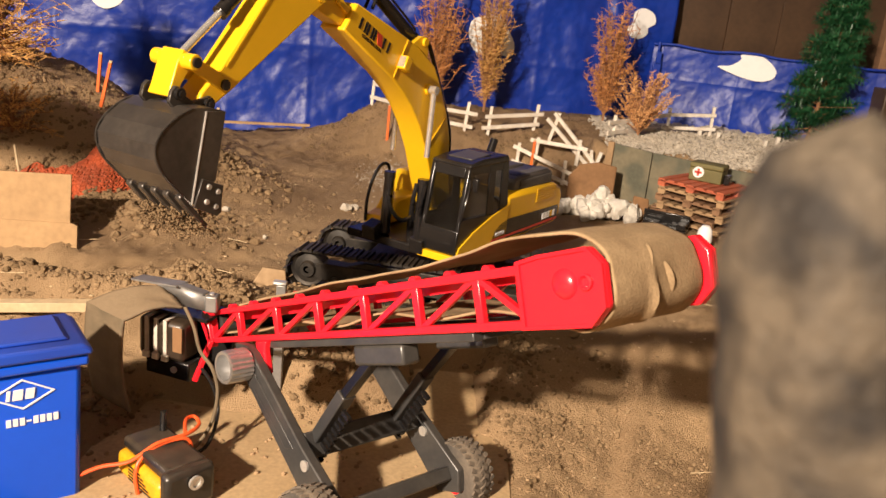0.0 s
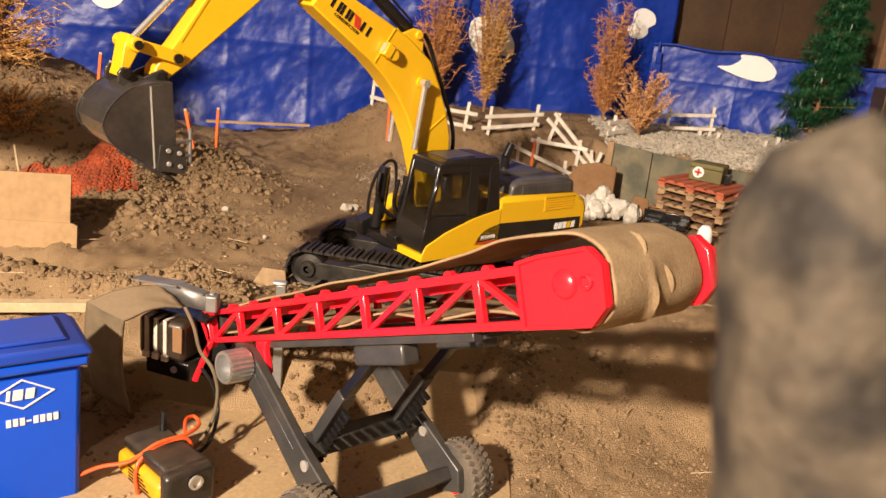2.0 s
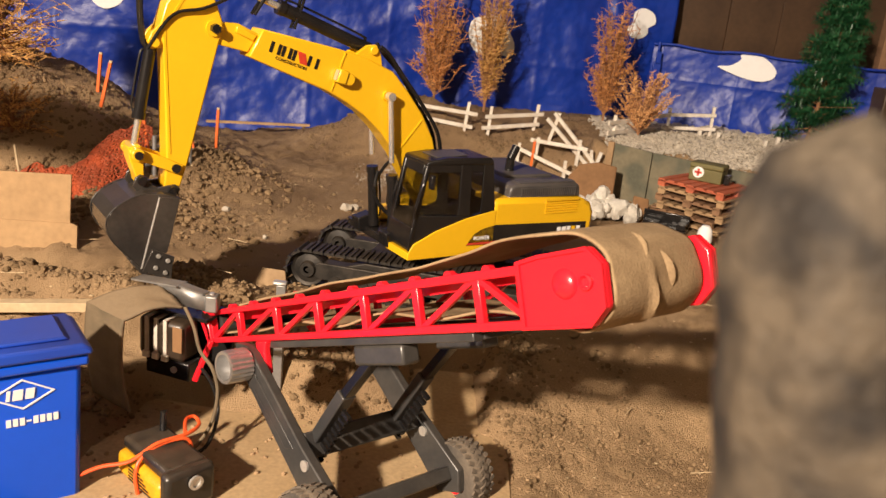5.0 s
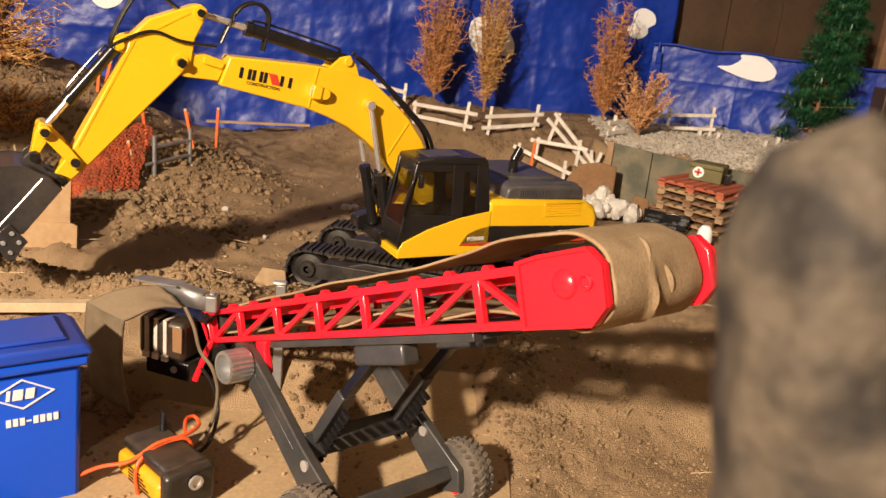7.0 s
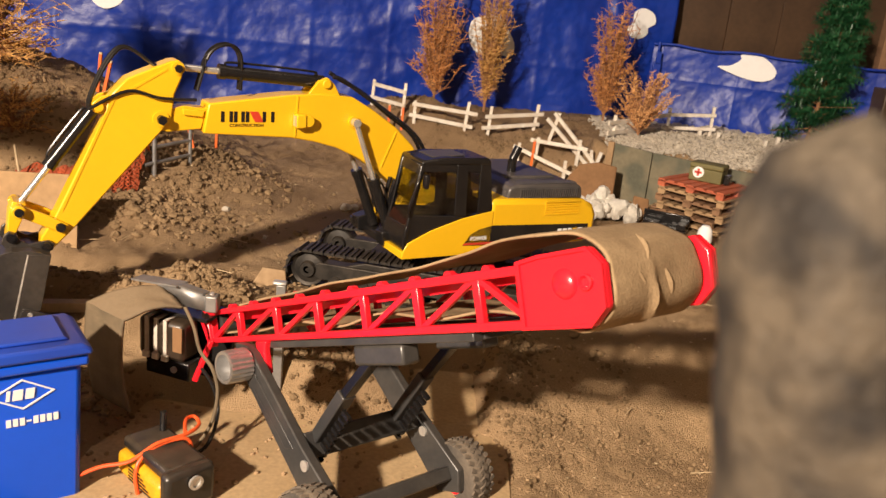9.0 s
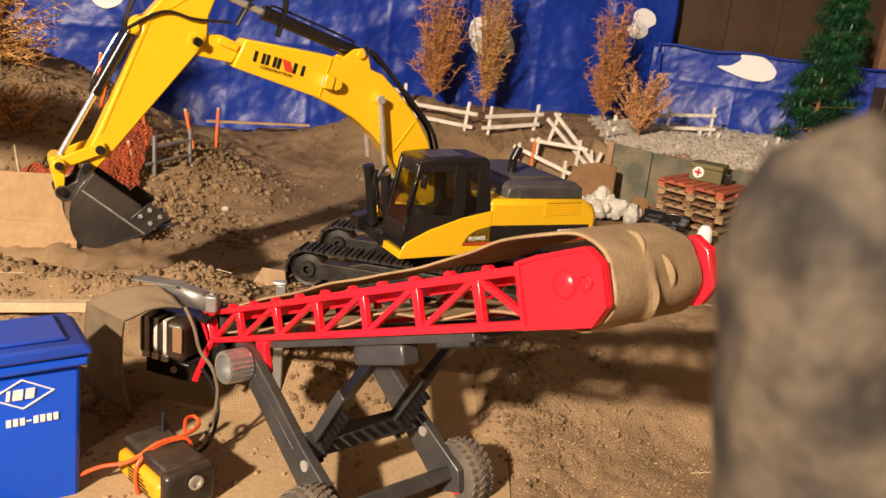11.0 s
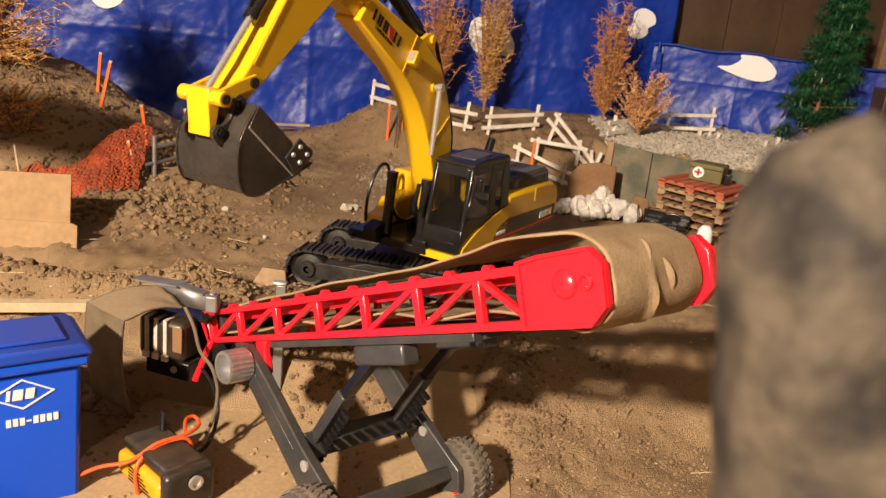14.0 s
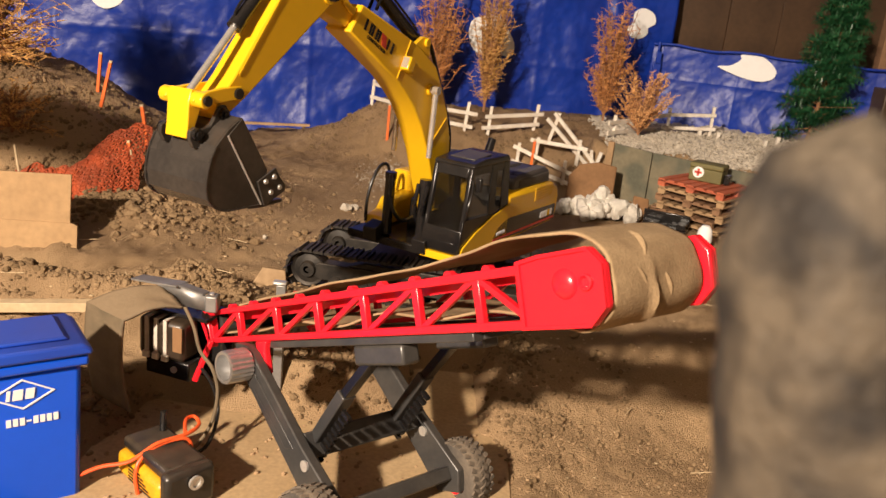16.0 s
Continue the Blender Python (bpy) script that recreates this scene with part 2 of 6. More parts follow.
def _ico(sub):
    bm = bmesh.new()
    bmesh.ops.create_icosphere(bm, subdivisions=sub, radius=1)
    bm.verts.ensure_lookup_table()
    out = np.array([v.co[:] for v in bm.verts]), np.array([[v.index for v in f.verts] for f in bm.faces])
    bm.free()
    return out


ICO = {k: _ico(k) for k in (1, 2)}


HEAP_RNG = np.random.RandomState(9)


class Heap:
    """Gathers many small lumps for one mesh."""

    def __init__(self):
        self.v, self.f, self.n = [], [], 0

    def lump(self, c, r, rng, sub=1, flat=1.0):
        co, fa = ICO[sub]
        s = np.array((r * rng.uniform(0.7, 1.2), r * rng.uniform(0.7, 1.2), r * rng.uniform(0.6, 1.0) * flat))
        e = np.array(Euler((rng.uniform(0, 6), rng.uniform(0, 6), rng.uniform(0, 6))).to_matrix())
        k = 1 + HEAP_RNG.uniform(-0.22, 0.22, (len(co), 1))
        self.v.append(((co * k) @ e.T) * s + np.array(c))
        self.f.append(fa + self.n)
        self.n += len(co)

    def done(self, name, material, m=None):
        me = bpy.data.meshes.new(name)
        me.from_pydata(np.concatenate(self.v).tolist(), [], np.concatenate(self.f).tolist())
        me.materials.append(M[material])
        ob = new(name, me)
        if m is not None:
            ob.matrix_basis = m
        return ob


def letters(name, text, size, material, parent, m, label=""):
    cu = bpy.data.curves.new(name, "FONT")
    cu.body, cu.size, cu.extrude, cu.align_x, cu.align_y = text, size, 0.0003, "CENTER", "CENTER"
    tmp = new("tmp", cu)
    me = bpy.data.meshes.new_from_object(tmp.evaluated_get(bpy.context.evaluated_depsgraph_get()))
    bpy.data.objects.remove(tmp)
    me.materials.append(M[material])
    ob = new(name, me)
    ob.parent = parent
    ob.matrix_basis = m
    if label:
        ob["label"] = label
    return ob


def bump_at(x, y, cx, cy, sx, sy, h):
    return h * np.exp(-(((x - cx) / sx) ** 2 + ((y - cy) / sy) ** 2))


def step(a, b, v):
    t = np.clip((v - a) / (b - a), 0, 1)
    return t * t * (3 - 2 * t)


_tab = np.random.RandomState(5).rand(256, 256)


def vnoise(x, y):
    xi, yi = np.floor(x).astype(int), np.floor(y).astype(int)
    fx, fy = x - xi, y - yi
    fx, fy = fx * fx * (3 - 2 * fx), fy * fy * (3 - 2 * fy)
    t = lambda i, j: _tab[(xi + i) % 256, (yi + j) % 256]
    return (t(0, 0) * (1 - fx) + t(1, 0) * fx) * (1 - fy) + (t(0, 1) * (1 - fx) + t(1, 1) * fx) * fy - 0.5


def edge_line(x):
    """The y of the retaining boards at x."""
    return 2.19 - (x - 0.40) * 0.62


def rough_zone(x, y):
    """How cloddy the soil is: 0 where it is driven flat."""
    flat = np.exp(-(((x + 0.12) / 0.42) ** 2 + ((y - 1.75) / 0.42) ** 2))
    front = np.exp(-(((x - 0.38) / 0.30) ** 2 + ((y - 0.85) / 0.40) ** 2))
    return np.clip(1.15 - 1.2 * flat - 0.75 * front, 0.12, 1)


def ground_z(x, y):
    x, y = np.asarray(x, float), np.asarray(y, float)
    z = bump_at(x, y, -0.98, 1.95, 0.36, 0.30, 0.192) + bump_at(x, y, -1.5, 1.7, 0.5, 0.6, 0.2)
    z = z + bump_at(x, y, -0.78, 1.68, 0.20, 0.13, 0.075)
    z = z + bump_at(x, y, -0.52, 1.80, 0.12, 0.12, 0.045) + bump_at(x, y, -0.58, 1.50, 0.10, 0.07, 0.03)
    z = z + bump_at(x, y, -0.64, 1.145, 0.22, 0.036, 0.040) + bump_at(x, y, -0.66, 1.235, 0.22, 0.045, -0.035) + bump_at(x, y, -0.36, 1.19, 0.08, 0.06, 0.045)
    z = z + bump_at(x, y, -0.22, 2.44, 0.17, 0.18, 0.13)
    bank = step(2.08, 2.36, y) * step(-0.32, 0.02, x) * 0.125
    up = np.where(x > 0.36, step(-0.005, 0.025, y - edge_line(x)) * 0.128, 0)
    z = z + np.where(x > 0.36, np.maximum(up, bank * (1 - step(0.36, 0.44, x))), bank)
    z = z + bump_at(x, y, 0.0, 1.33, 0.24, 0.2, -0.016)
    z = z + bump_at(x, y, -0.10, 1.04, 0.08, 0.07, 0.045) + bump_at(x, y, -0.42, 0.95, 0.08, 0.06, 0.05)
    z = z + bump_at(x, y, 0.16, 0.98, 0.10, 0.05, 0.012)
    r = rough_zone(x, y)
    z = z + r * (0.020 * vnoise(x * 9, y * 9) + 0.015 * vnoise(x * 24 + 7, y * 24) + 0.010 * np.abs(vnoise(x * 52, y * 52 + 3)) + 0.006 * vnoise(x * 110, y * 110 + 3))
    z = z - 0.085 * (1 - step(0.93, 1.13, y + 0.05 * vnoise(x * 4, y * 0 + 2.5) - 0.10 * step(0.15, 0.5, x)))
    z = z + 0.004 * vnoise(x * 90, y * 90) * (0.4 + r)
    z = z + 0.011 * np.exp(-((x - 0.128 - 0.05 * vnoise(x * 0 + 3.3, y * 9)) / 0.032) ** 2) * (1 - step(1.0, 1.1, y))
    laid = step(-0.40 + 0.03 * vnoise(x * 0 + 8.3, y * 11), -0.35, x) * (1 - step(0.085 + 0.03 * vnoise(x * 0 + 1.7, y * 12), 0.125, x)) * (1 - step(0.97, 1.04, y + 0.03 * vnoise(x * 14, y * 0))) * step(0.3, 0.42, y)
    laid = np.maximum(laid, step(-0.05, -0.02, x + 0.02 * vnoise(x * 0 + 5.1, y * 15)) * (1 - step(0.060 + 0.02 * vnoise(x * 0 + 1.7, y * 12), 0.095, x)) * (1 - step(1.17, 1.20, y)) * step(0.93, 0.97, y))
    return z * (1 - laid) - 0.088 * laid


def gz(x, y):
    return float(ground_z(np.array([x]), np.array([y]))[0])

# ---- the ground: one sheet of soil ----
def grid_mesh(name, xs, ys, zfun, material):
    X, Y = np.meshgrid(xs, ys)
    Z = zfun(X, Y)
    co = np.stack([X, Y, Z], -1).reshape(-1, 3)
    nx, ny = len(xs), len(ys)
    i = np.arange(nx * ny).reshape(ny, nx)
    f = np.stack([i[:-1, :-1], i[:-1, 1:], i[1:, 1:], i[1:, :-1]], -1).reshape(-1, 4)
    me = bpy.data.meshes.new(name)
    me.from_pydata(co.tolist(), [], f.tolist())
    me.materials.append(material)
    for p in me.polygons:
        p.use_smooth = True
    return new(name, me)


xs = np.concatenate([np.linspace(-2.6, -1.3, 30, endpoint=False), np.linspace(-1.3, 1.3, 330), np.linspace(1.35, 2.6, 30)])
ys = np.concatenate([np.linspace(-2.4, 0.3, 40, endpoint=False), np.linspace(0.3, 1.2, 150, endpoint=False), np.linspace(1.2, 2.7, 180), np.linspace(2.75, 3.6, 14)])
GROUND = tagged(grid_mesh("ground", xs, ys, ground_z, M["soil"]), "brown dug-over soil of the model building site", "ground", kind="structure")

# ---- the room around it ----
def wall(name, x0, x1, y0, y1, z0, z1, material, label):
    return tagged(finish(name, box(B(), x0, x1, y0, y1, z0, z1), M[material]), label, "wall", kind="structure")


wall("wall_north", -2.6, 2.6, 3.5, 3.62, -0.1, 2.4, "wood", "dark brown wooden wall behind the tarp")
wall("wall_south", -2.6, 2.6, -2.52, -2.4, -0.1, 2.4, "plaster", "plain plastered room wall")
wall("wall_west", -2.72, -2.6, -2.52, 3.62, -0.1, 2.4, "plaster", "plain plastered room wall")
wall("wall_east", 2.6, 2.72, -2.52, 3.62, -0.1, 2.4, "plaster", "plain plastered room wall")
tagged(finish("ceiling", box(B(), -2.72, 2.72, -2.52, 3.62, 2.4, 2.5), M["ceil"]), "plain pale ceiling", "ceiling", kind="structure")


# ---- the blue tarps ----
def tarp_off(u, h, seed, z0):
    """How far the tarp's folds stand out."""
    u, h = np.asarray(u, float), np.asarray(h, float)
    off = 0.026 * vnoise(u * 2.6 + seed, h * 0.9 + seed) + 0.016 * vnoise(u * 7 + h * 3 + seed, h * 2)
    for k, (ax, az, fr, am) in enumerate(((5.0, 4.0, 1.0, 0.018), (-4.0, 7.0, 1.7, 0.016), (9.0, 1.0, 1.3, 0.014), (3.0, -9.0, 2.1, 0.012), (13.0, 6.0, 1.2, 0.010), (-17.0, 9.0, 1.6, 0.007), (6.0, 21.0, 1.1, 0.006))):
        off = off - am * np.abs(vnoise(u * ax * 0.8 + h * az * 0.8 + seed * 3 + k * 17, h * fr * 2 - u * fr + k * 5))
    off = off + 0.004 * vnoise(u * 30 + seed, h * 22 + u * 9) + 0.002 * vnoise(u * 64 + seed, h * 58 - u * 13)
    for k in range(12):  # sharp creases where it lay folded
        off = off + 0.0035 * np.exp(-np.abs(u - 0.24 * k - 0.03) / 0.010)
    return off + 0.0035 * np.exp(-np.abs(h - 0.27) / 0.010)


def tarp(name, a, b, z0, z1, seed, label, folds=1.0):
    nx, nz = 420, 240
    a, b = Vector(a), Vector(b)
    d = b - a
    nrm = Vector((d.y, -d.x)).normalized()
    L = d.length
    s, t = np.meshgrid(np.linspace(0, 1, nx), np.linspace(0, 1, nz))
    u, h = s * L, z0 + t * (z1 - z0)
    off = tarp_off(u, h, seed, z0) * folds + 0.05 * np.exp(-(h - z0) / 0.06)
    X, Y = a.x + d.x * s + nrm.x * off, a.y + d.y * s + nrm.y * off
    co = np.stack([X, Y, h], -1).reshape(-1, 3)
    i = np.arange(nx * nz).reshape(nz, nx)
    f = np.stack([i[:-1, :-1], i[:-1, 1:], i[1:, 1:], i[1:, :-1]], -1).reshape(-1, 4)
    me = bpy.data.meshes.new(name)
    me.from_pydata(co.tolist(), [], f.tolist())
    me.materials.append(M["tarp"])
    for p in me.polygons:
        p.use_smooth = True
    ob = new(name, me)
    sol = ob.modifiers.new("cloth", "SOLIDIFY")
    sol.thickness = 0.002
    return tagged(ob, label, "tarp")


T0, T1 = (-1.9, 2.30), (0.675, 2.86)
R0, R1 = (0.60, 2.80), (1.33, 2.62)
MAIN = tarp("blue_tarp", T0, T1, -0.03, 1.5, 1.0, "crinkled blue plastic tarp hung up as the sky")
SIDE = tarp("low_blue_tarp", R0, R1, 0.10, 0.372, 9.0, "low blue plastic tarp hung behind the gravel bank", 0.6)


bm = B()
tube(bm, [(R0[0] + (R1[0] - R0[0]) * k / 12, R0[1] + (R1[1] - R0[1]) * k / 12 - 0.004, 0.373 + 0.004 * math.sin(k * 1.7)) for k in range(13)], 0.004)
part("hem", bm, "tarp", SIDE, "rolled hem of the tarp")
bm = B()
for k in range(9):
    f = k / 8
    box(bm, 0.604 + 0.006 * math.sin(k), 0.622 + 0.006 * math.sin(k * 1.3), 2.776 - 0.006 * (k % 2), 2.782, 0.11 + 0.255 * f - 0.018, 0.11 + 0.255 * f + 0.018)
part("edge_strip", bm, "tarp", SIDE, "crinkled tarp edge", bevel=0.002)


def on_line(a, b, x):
    return a[1] + (b[1] - a[1]) * (x - a[0]) / (b[0] - a[0])


def cloud(outline, a, b, label, seed=1.0, z0=-0.03, folds=1.0):
    """A flat felt cloud in front of a tarp: outline in x and z."""
    bm = B()
    n = len(outline)
    pts = []
    for i in range(n):
        p0, p1, p2, p3 = [Vector(outline[(i + k) % n]) for k in (-1, 0, 1, 2)]
        for k in range(5):
            t = k / 5
            pts.append(0.5 * ((2 * p1) + (p2 - p0) * t + (2 * p0 - 5 * p1 + 4 * p2 - p3) * t * t + (3 * p1 - p0 - 3 * p2 + p3) * t ** 3))
    gap = max(tarp_off(math.hypot(p.x - a[0], on_line(a, b, p.x) - a[1]), p.y, seed, z0) for p in pts) * folds + 0.004
    rows = [[bm.verts.new((p.x, on_line(a, b, p.x) - gap + dy, p.y)) for p in pts] for dy in (0, 0.002)]
    bm.faces.new(rows[0])
    bm.faces.new(rows[1][::-1])
    for i in range(len(pts)):
        j = (i + 1) % len(pts)
        bm.faces.new((rows[0][i], rows[1][i], rows[1][j], rows[0][j]))
    return tagged(finish("felt_cloud", bm, M["white"], smooth=False), label, "cloud", group="felt clouds on the tarp")

# ---- the excavator ----
ZB = 0.016          # its tracks stand this far below the ground's zero
TRACK_TURN = -10.0  # heading of the tracks
FOOT, LB, LS = (0.0117, 0.137), 0.4542, 0.2193
EXC = thing("toy_excavator", "yellow and black model excavator on dusty steel crawler tracks", "excavator",
            pose(-0.018, 1.359, -ZB, rz=180 + TRACK_TURN))


def up(pts):
    return [(x, z + ZB) for x, z in pts]


# undercarriage
bm = B()
box(bm, -0.10, 0.10, -0.062, 0.062, 0.028, 0.062)
lathe(bm, [(0.001, 0.0), (0.058, 0.0), (0.058, 0.03), (0.001, 0.03)], 28, pose(0, 0, 0.06, rx=90) @ pose(0, -0.03, 0))
part("undercarriage", bm, "track", EXC, "black undercarriage with slewing ring", bevel=0.002)
shoe = B()
box(shoe, -0.0085, 0.0085, -0.024, 0.024, 0.0, 0.0035)
box(shoe, -0.0080, -0.0055, -0.024, 0.024, 0.0035, 0.0062)
box(shoe, 0.0000, 0.0025, -0.024, 0.024, 0.0035, 0.0055)
shoe_me = bpy.data.meshes.new("track_shoe")
shoe.to_mesh(shoe_me)
shoe.free()
shoe_me.materials.append(M["track"])
R, HALF = 0.031, 0.183
PER = 4 * HALF + 2 * math.pi * R
for side in (1, -1):
    y = 0.078 * side
    bm = B()
    slab(bm, [(-0.165, 0.022), (0.165, 0.022), (0.19, 0.034), (0.165, 0.05), (-0.165, 0.05), (-0.19, 0.034)], y - 0.013, y + 0.013)
    slab(bm, [(-0.12, 0.05), (0.12, 0.05), (0.09, 0.06), (-0.09, 0.06)], y - 0.011, y + 0.011)
    tr = part("track", bm, "track", EXC, "dusty black steel crawler track", bevel=0.0015)
    for cx, name in ((HALF, "idler_wheel"), (-HALF, "drive_sprocket")):
        bm = B()
        lathe(bm, [(0.006, -0.019), (0.012, -0.019), (0.014, -0.012), (0.024, -0.010), (0.0285, -0.013), (0.0285, 0.013), (0.024, 0.010), (0.014, 0.012), (0.012, 0.019), (0.006, 0.019)], 26, pose(cx, y, 0.037))
        for k in range(12 if name == "drive_sprocket" else 0):
            a = 2 * math.pi * k / 12
            beam(bm, (cx + 0.024 * math.cos(a), y, 0.037 + 0.027 * math.sin(a)), (cx + 0.032 * math.cos(a), y, 0.037 + 0.032 * math.sin(a)), 0.008, 0.005, (0, 1, 0))
        part(name, bm, "track", tr)
    for k in range(7):
        bm = B()
        cx = -0.135 + k * 0.045
        lathe(bm, [(0.002, -0.018), (0.012, -0.018), (0.012, 0.018), (0.002, 0.018)], 16, pose(cx, y, 0.019))
        part("road_wheel", bm, "track", tr)
    n = 50
    for k in range(n):
        s = PER * k / n
        if s < 2 * HALF:
            m = pose(HALF - s, y, 0.037 + R, ry=0)
        elif s < 2 * HALF + math.pi * R:
            a = (s - 2 * HALF) / R
            m = pose(-HALF - R * math.sin(a), y, 0.037 + R * math.cos(a)) @ pose(0, 0, 0, ry=-math.degrees(a))
        elif s < 4 * HALF + math.pi * R:
            m = pose(-HALF + (s - 2 * HALF - math.pi * R), y, 0.037 - R, ry=180)
        else:
            a = (s - 4 * HALF - math.pi * R) / R
            m = pose(HALF + R * math.sin(a), y, 0.037 - R * math.cos(a)) @ pose(0, 0, 0, ry=180 - math.degrees(a))
        ob = new("track_shoe", shoe_me)
        ob.parent, ob.matrix_basis = tr, m

# upper body, which slews
bm = B()
side_line = up([(-0.030, 0.172), (-0.10, 0.170), (-0.215, 0.166), (-0.236, 0.157), (-0.245, 0.14), (-0.245, 0.105), (-0.225, 0.092), (-0.03, 0.088)])
slab(bm, side_line, -0.112, 0.114)
HOUSE = part("upper_body", bm, "yellow", EXC, "glossy yellow engine house", bevel=0.008)
bm = B()
slab(bm, up([(-0.04, 0.083), (0.112, 0.083), (0.112, 0.096), (-0.04, 0.096)]), -0.095, 0.05)
part("deck", bm, "black", HOUSE, "black deck plate", bevel=0.002)
bm = B()
slab(bm, up([(-0.032, 0.0965), (-0.032, 0.140), (0.030, 0.136), (0.044, 0.118), (0.070, 0.112), (0.074, 0.0965)]), -0.092, -0.058)
part("tool_box", bm, "yellow", HOUSE, "yellow tank and tool box", bevel=0.004)
bm = B()
tube(bm, [(0.074, -0.088, 0.118), (0.072, -0.089, 0.150), (0.064, -0.088, 0.180), (0.048, -0.086, 0.204), (0.034, -0.083, 0.208), (0.028, -0.080, 0.196), (0.026, -0.078, 0.150)], 0.0028)
part("handrail", bm, "black", HOUSE, "black tubular handrail")
bm = B()
slab(bm, up([(-0.066, 0.166), (-0.070, 0.186), (-0.080, 0.1905), (-0.206, 0.1895), (-0.215, 0.185), (-0.219, 0.164)]), -0.098, 0.102)
COVER = part("engine_cover", bm, "cover", HOUSE, "dark grey vented engine cover", bevel=0.004)
for k in range(28):
    x = -0.206 + k * 0.0042
    bm = B()
    box(bm, x, x + 0.0020, 0.1005, 0.1040, 0.169 + ZB, 0.1840 + ZB)
    box(bm, x, x + 0.0020, 0.078, 0.097, 0.188 + ZB, 0.1918 + ZB)
    part("vent_rib", bm, "cover", COVER)
bm = B()
slab(bm, up([(-0.088, 0.188), (-0.094, 0.1945), (-0.19, 0.1935), (-0.197, 0.187)]), -0.07, 0.055)
part("top_hatch", bm, "cover", HOUSE, "dark grey raised hatch", bevel=0.003)
bm = B()
rod(bm, (-0.126, 0.02, 0.185 + ZB), (-0.126, 0.02, 0.214 + ZB), 0.008, 0.0075, 14)
rod(bm, (-0.126, 0.02, 0.214 + ZB), (-0.136, 0.02, 0.235 + ZB), 0.0075, 0.007, 14)
part("exhaust", bm, "black", HOUSE, "black bent exhaust stack")
for k in range(6):
    bm = B()
    box(bm, -0.205, -0.135, 0.1135, 0.1152, 0.143 + ZB + k * 0.0042, 0.1453 + ZB + k * 0.0042)
    part("grille_slat", bm, "yellow", HOUSE)
bm = B()
slab(bm, up([(0.016, 0.101), (0.004, 0.118), (-0.012, 0.126), (-0.036, 0.131), (-0.228, 0.125), (-0.229, 0.098), (-0.1, 0.096)]), 0.1138, 0.1150)
part("black_panel", bm, "black", HOUSE, "gloss black side panel")
bm = B()
slab(bm, up([(0.015, 0.1018), (-0.226, 0.0995), (-0.226, 0.1035), (0.013, 0.105)]), 0.1152, 0.1158)
part("red_stripe", bm, "redrub", HOUSE, "thin red stripe")
side_m = lambda x, z: Matrix(((-1, 0, 0, x), (0, 0, 1, 0.1157), (0, 1, 0, z + ZB), (0, 0, 0, 1)))
letters("lettering", "POWER", 0.0088, "paper", HOUSE, side_m(-0.012, 0.1115), "small white lettering")
for k in range(5):  # the maker's mark, as plain shapes
    bm = B()
    x = -0.165 - k * 0.0105
    slab(bm, up([(x, 0.108), (x - 0.008, 0.108), (x - 0.0085, 0.119), (x - 0.0005, 0.119)]), 0.1152, 0.1158)
    part("mark", bm, "yellow" if k == 3 else "paper", HOUSE)
for sy in (0.045, -0.045):
    bm = B()
    slab(bm, up([(0.085, 0.088), (0.122, 0.088), (0.126, 0.110), (0.10, 0.118), (0.085, 0.1)]), sy - 0.012, sy + 0.012)
    part("cylinder_bracket", bm, "black", HOUSE, "black cylinder bracket", bevel=0.002)
for y0 in (0.022, -0.030):
    bm = B()
    slab(bm, up([(-0.03, 0.096), (0.04, 0.096), (0.035, 0.145), (0.0, 0.155), (-0.03, 0.15)]), y0, y0 + 0.008)
    part("boom_bracket", bm, "black", HOUSE, "black boom foot bracket", bevel=0.002)
for sy in (-0.012, 0.012, 0.02):
    bm = B()
    tube(bm, [(0.03, sy, 0.125 + ZB), (0.075, sy * 1.4, 0.118 + ZB), (0.105, sy * 1.8, 0.15 + ZB), (0.102, sy * 2, 0.19 + ZB)], 0.0035)
    part("hose", bm, "black", HOUSE, "black hydraulic hose")

# cab, which slews with the body
CY0, CY1 = 0.046, 0.112
roof = up([(0.099, 0.228), (0.096, 0.2345), (0.06, 0.2385), (-0.016, 0.2375), (-0.0225, 0.2325), (-0.0225, 0.226)])
bm = B()
slab(bm, up([(0.1150, 0.098), (0.1190, 0.112), (0.1150, 0.1365), (0.1100, 0.1365), (0.1110, 0.098)]), CY0, CY1)
CAB = part("cab", bm, "black", EXC, "gloss black operator cab with clear windows", bevel=0.0016)
bm = B()
box(bm, -0.0345, -0.029, CY0, CY1, 0.09 + ZB, 0.165 + ZB)
part("rear_panel", bm, "black", CAB, bevel=0.0012)
bm = B()
slab(bm, up([(0.1015, 0.214), (0.0985, 0.229), (0.0935, 0.229), (0.0965, 0.214)]), CY0 + 0.007, CY1 - 0.007)
part("front_header", bm, "black", CAB, bevel=0.0012)
bm = B()
slab(bm, up([(0.1150, 0.1105), (0.1185, 0.1105), (0.1185, 0.1165), (0.1160, 0.1165)]), CY0 + 0.010, CY1 - 0.010)
part("lower_sill", bm, "black", CAB, bevel=0.0008)
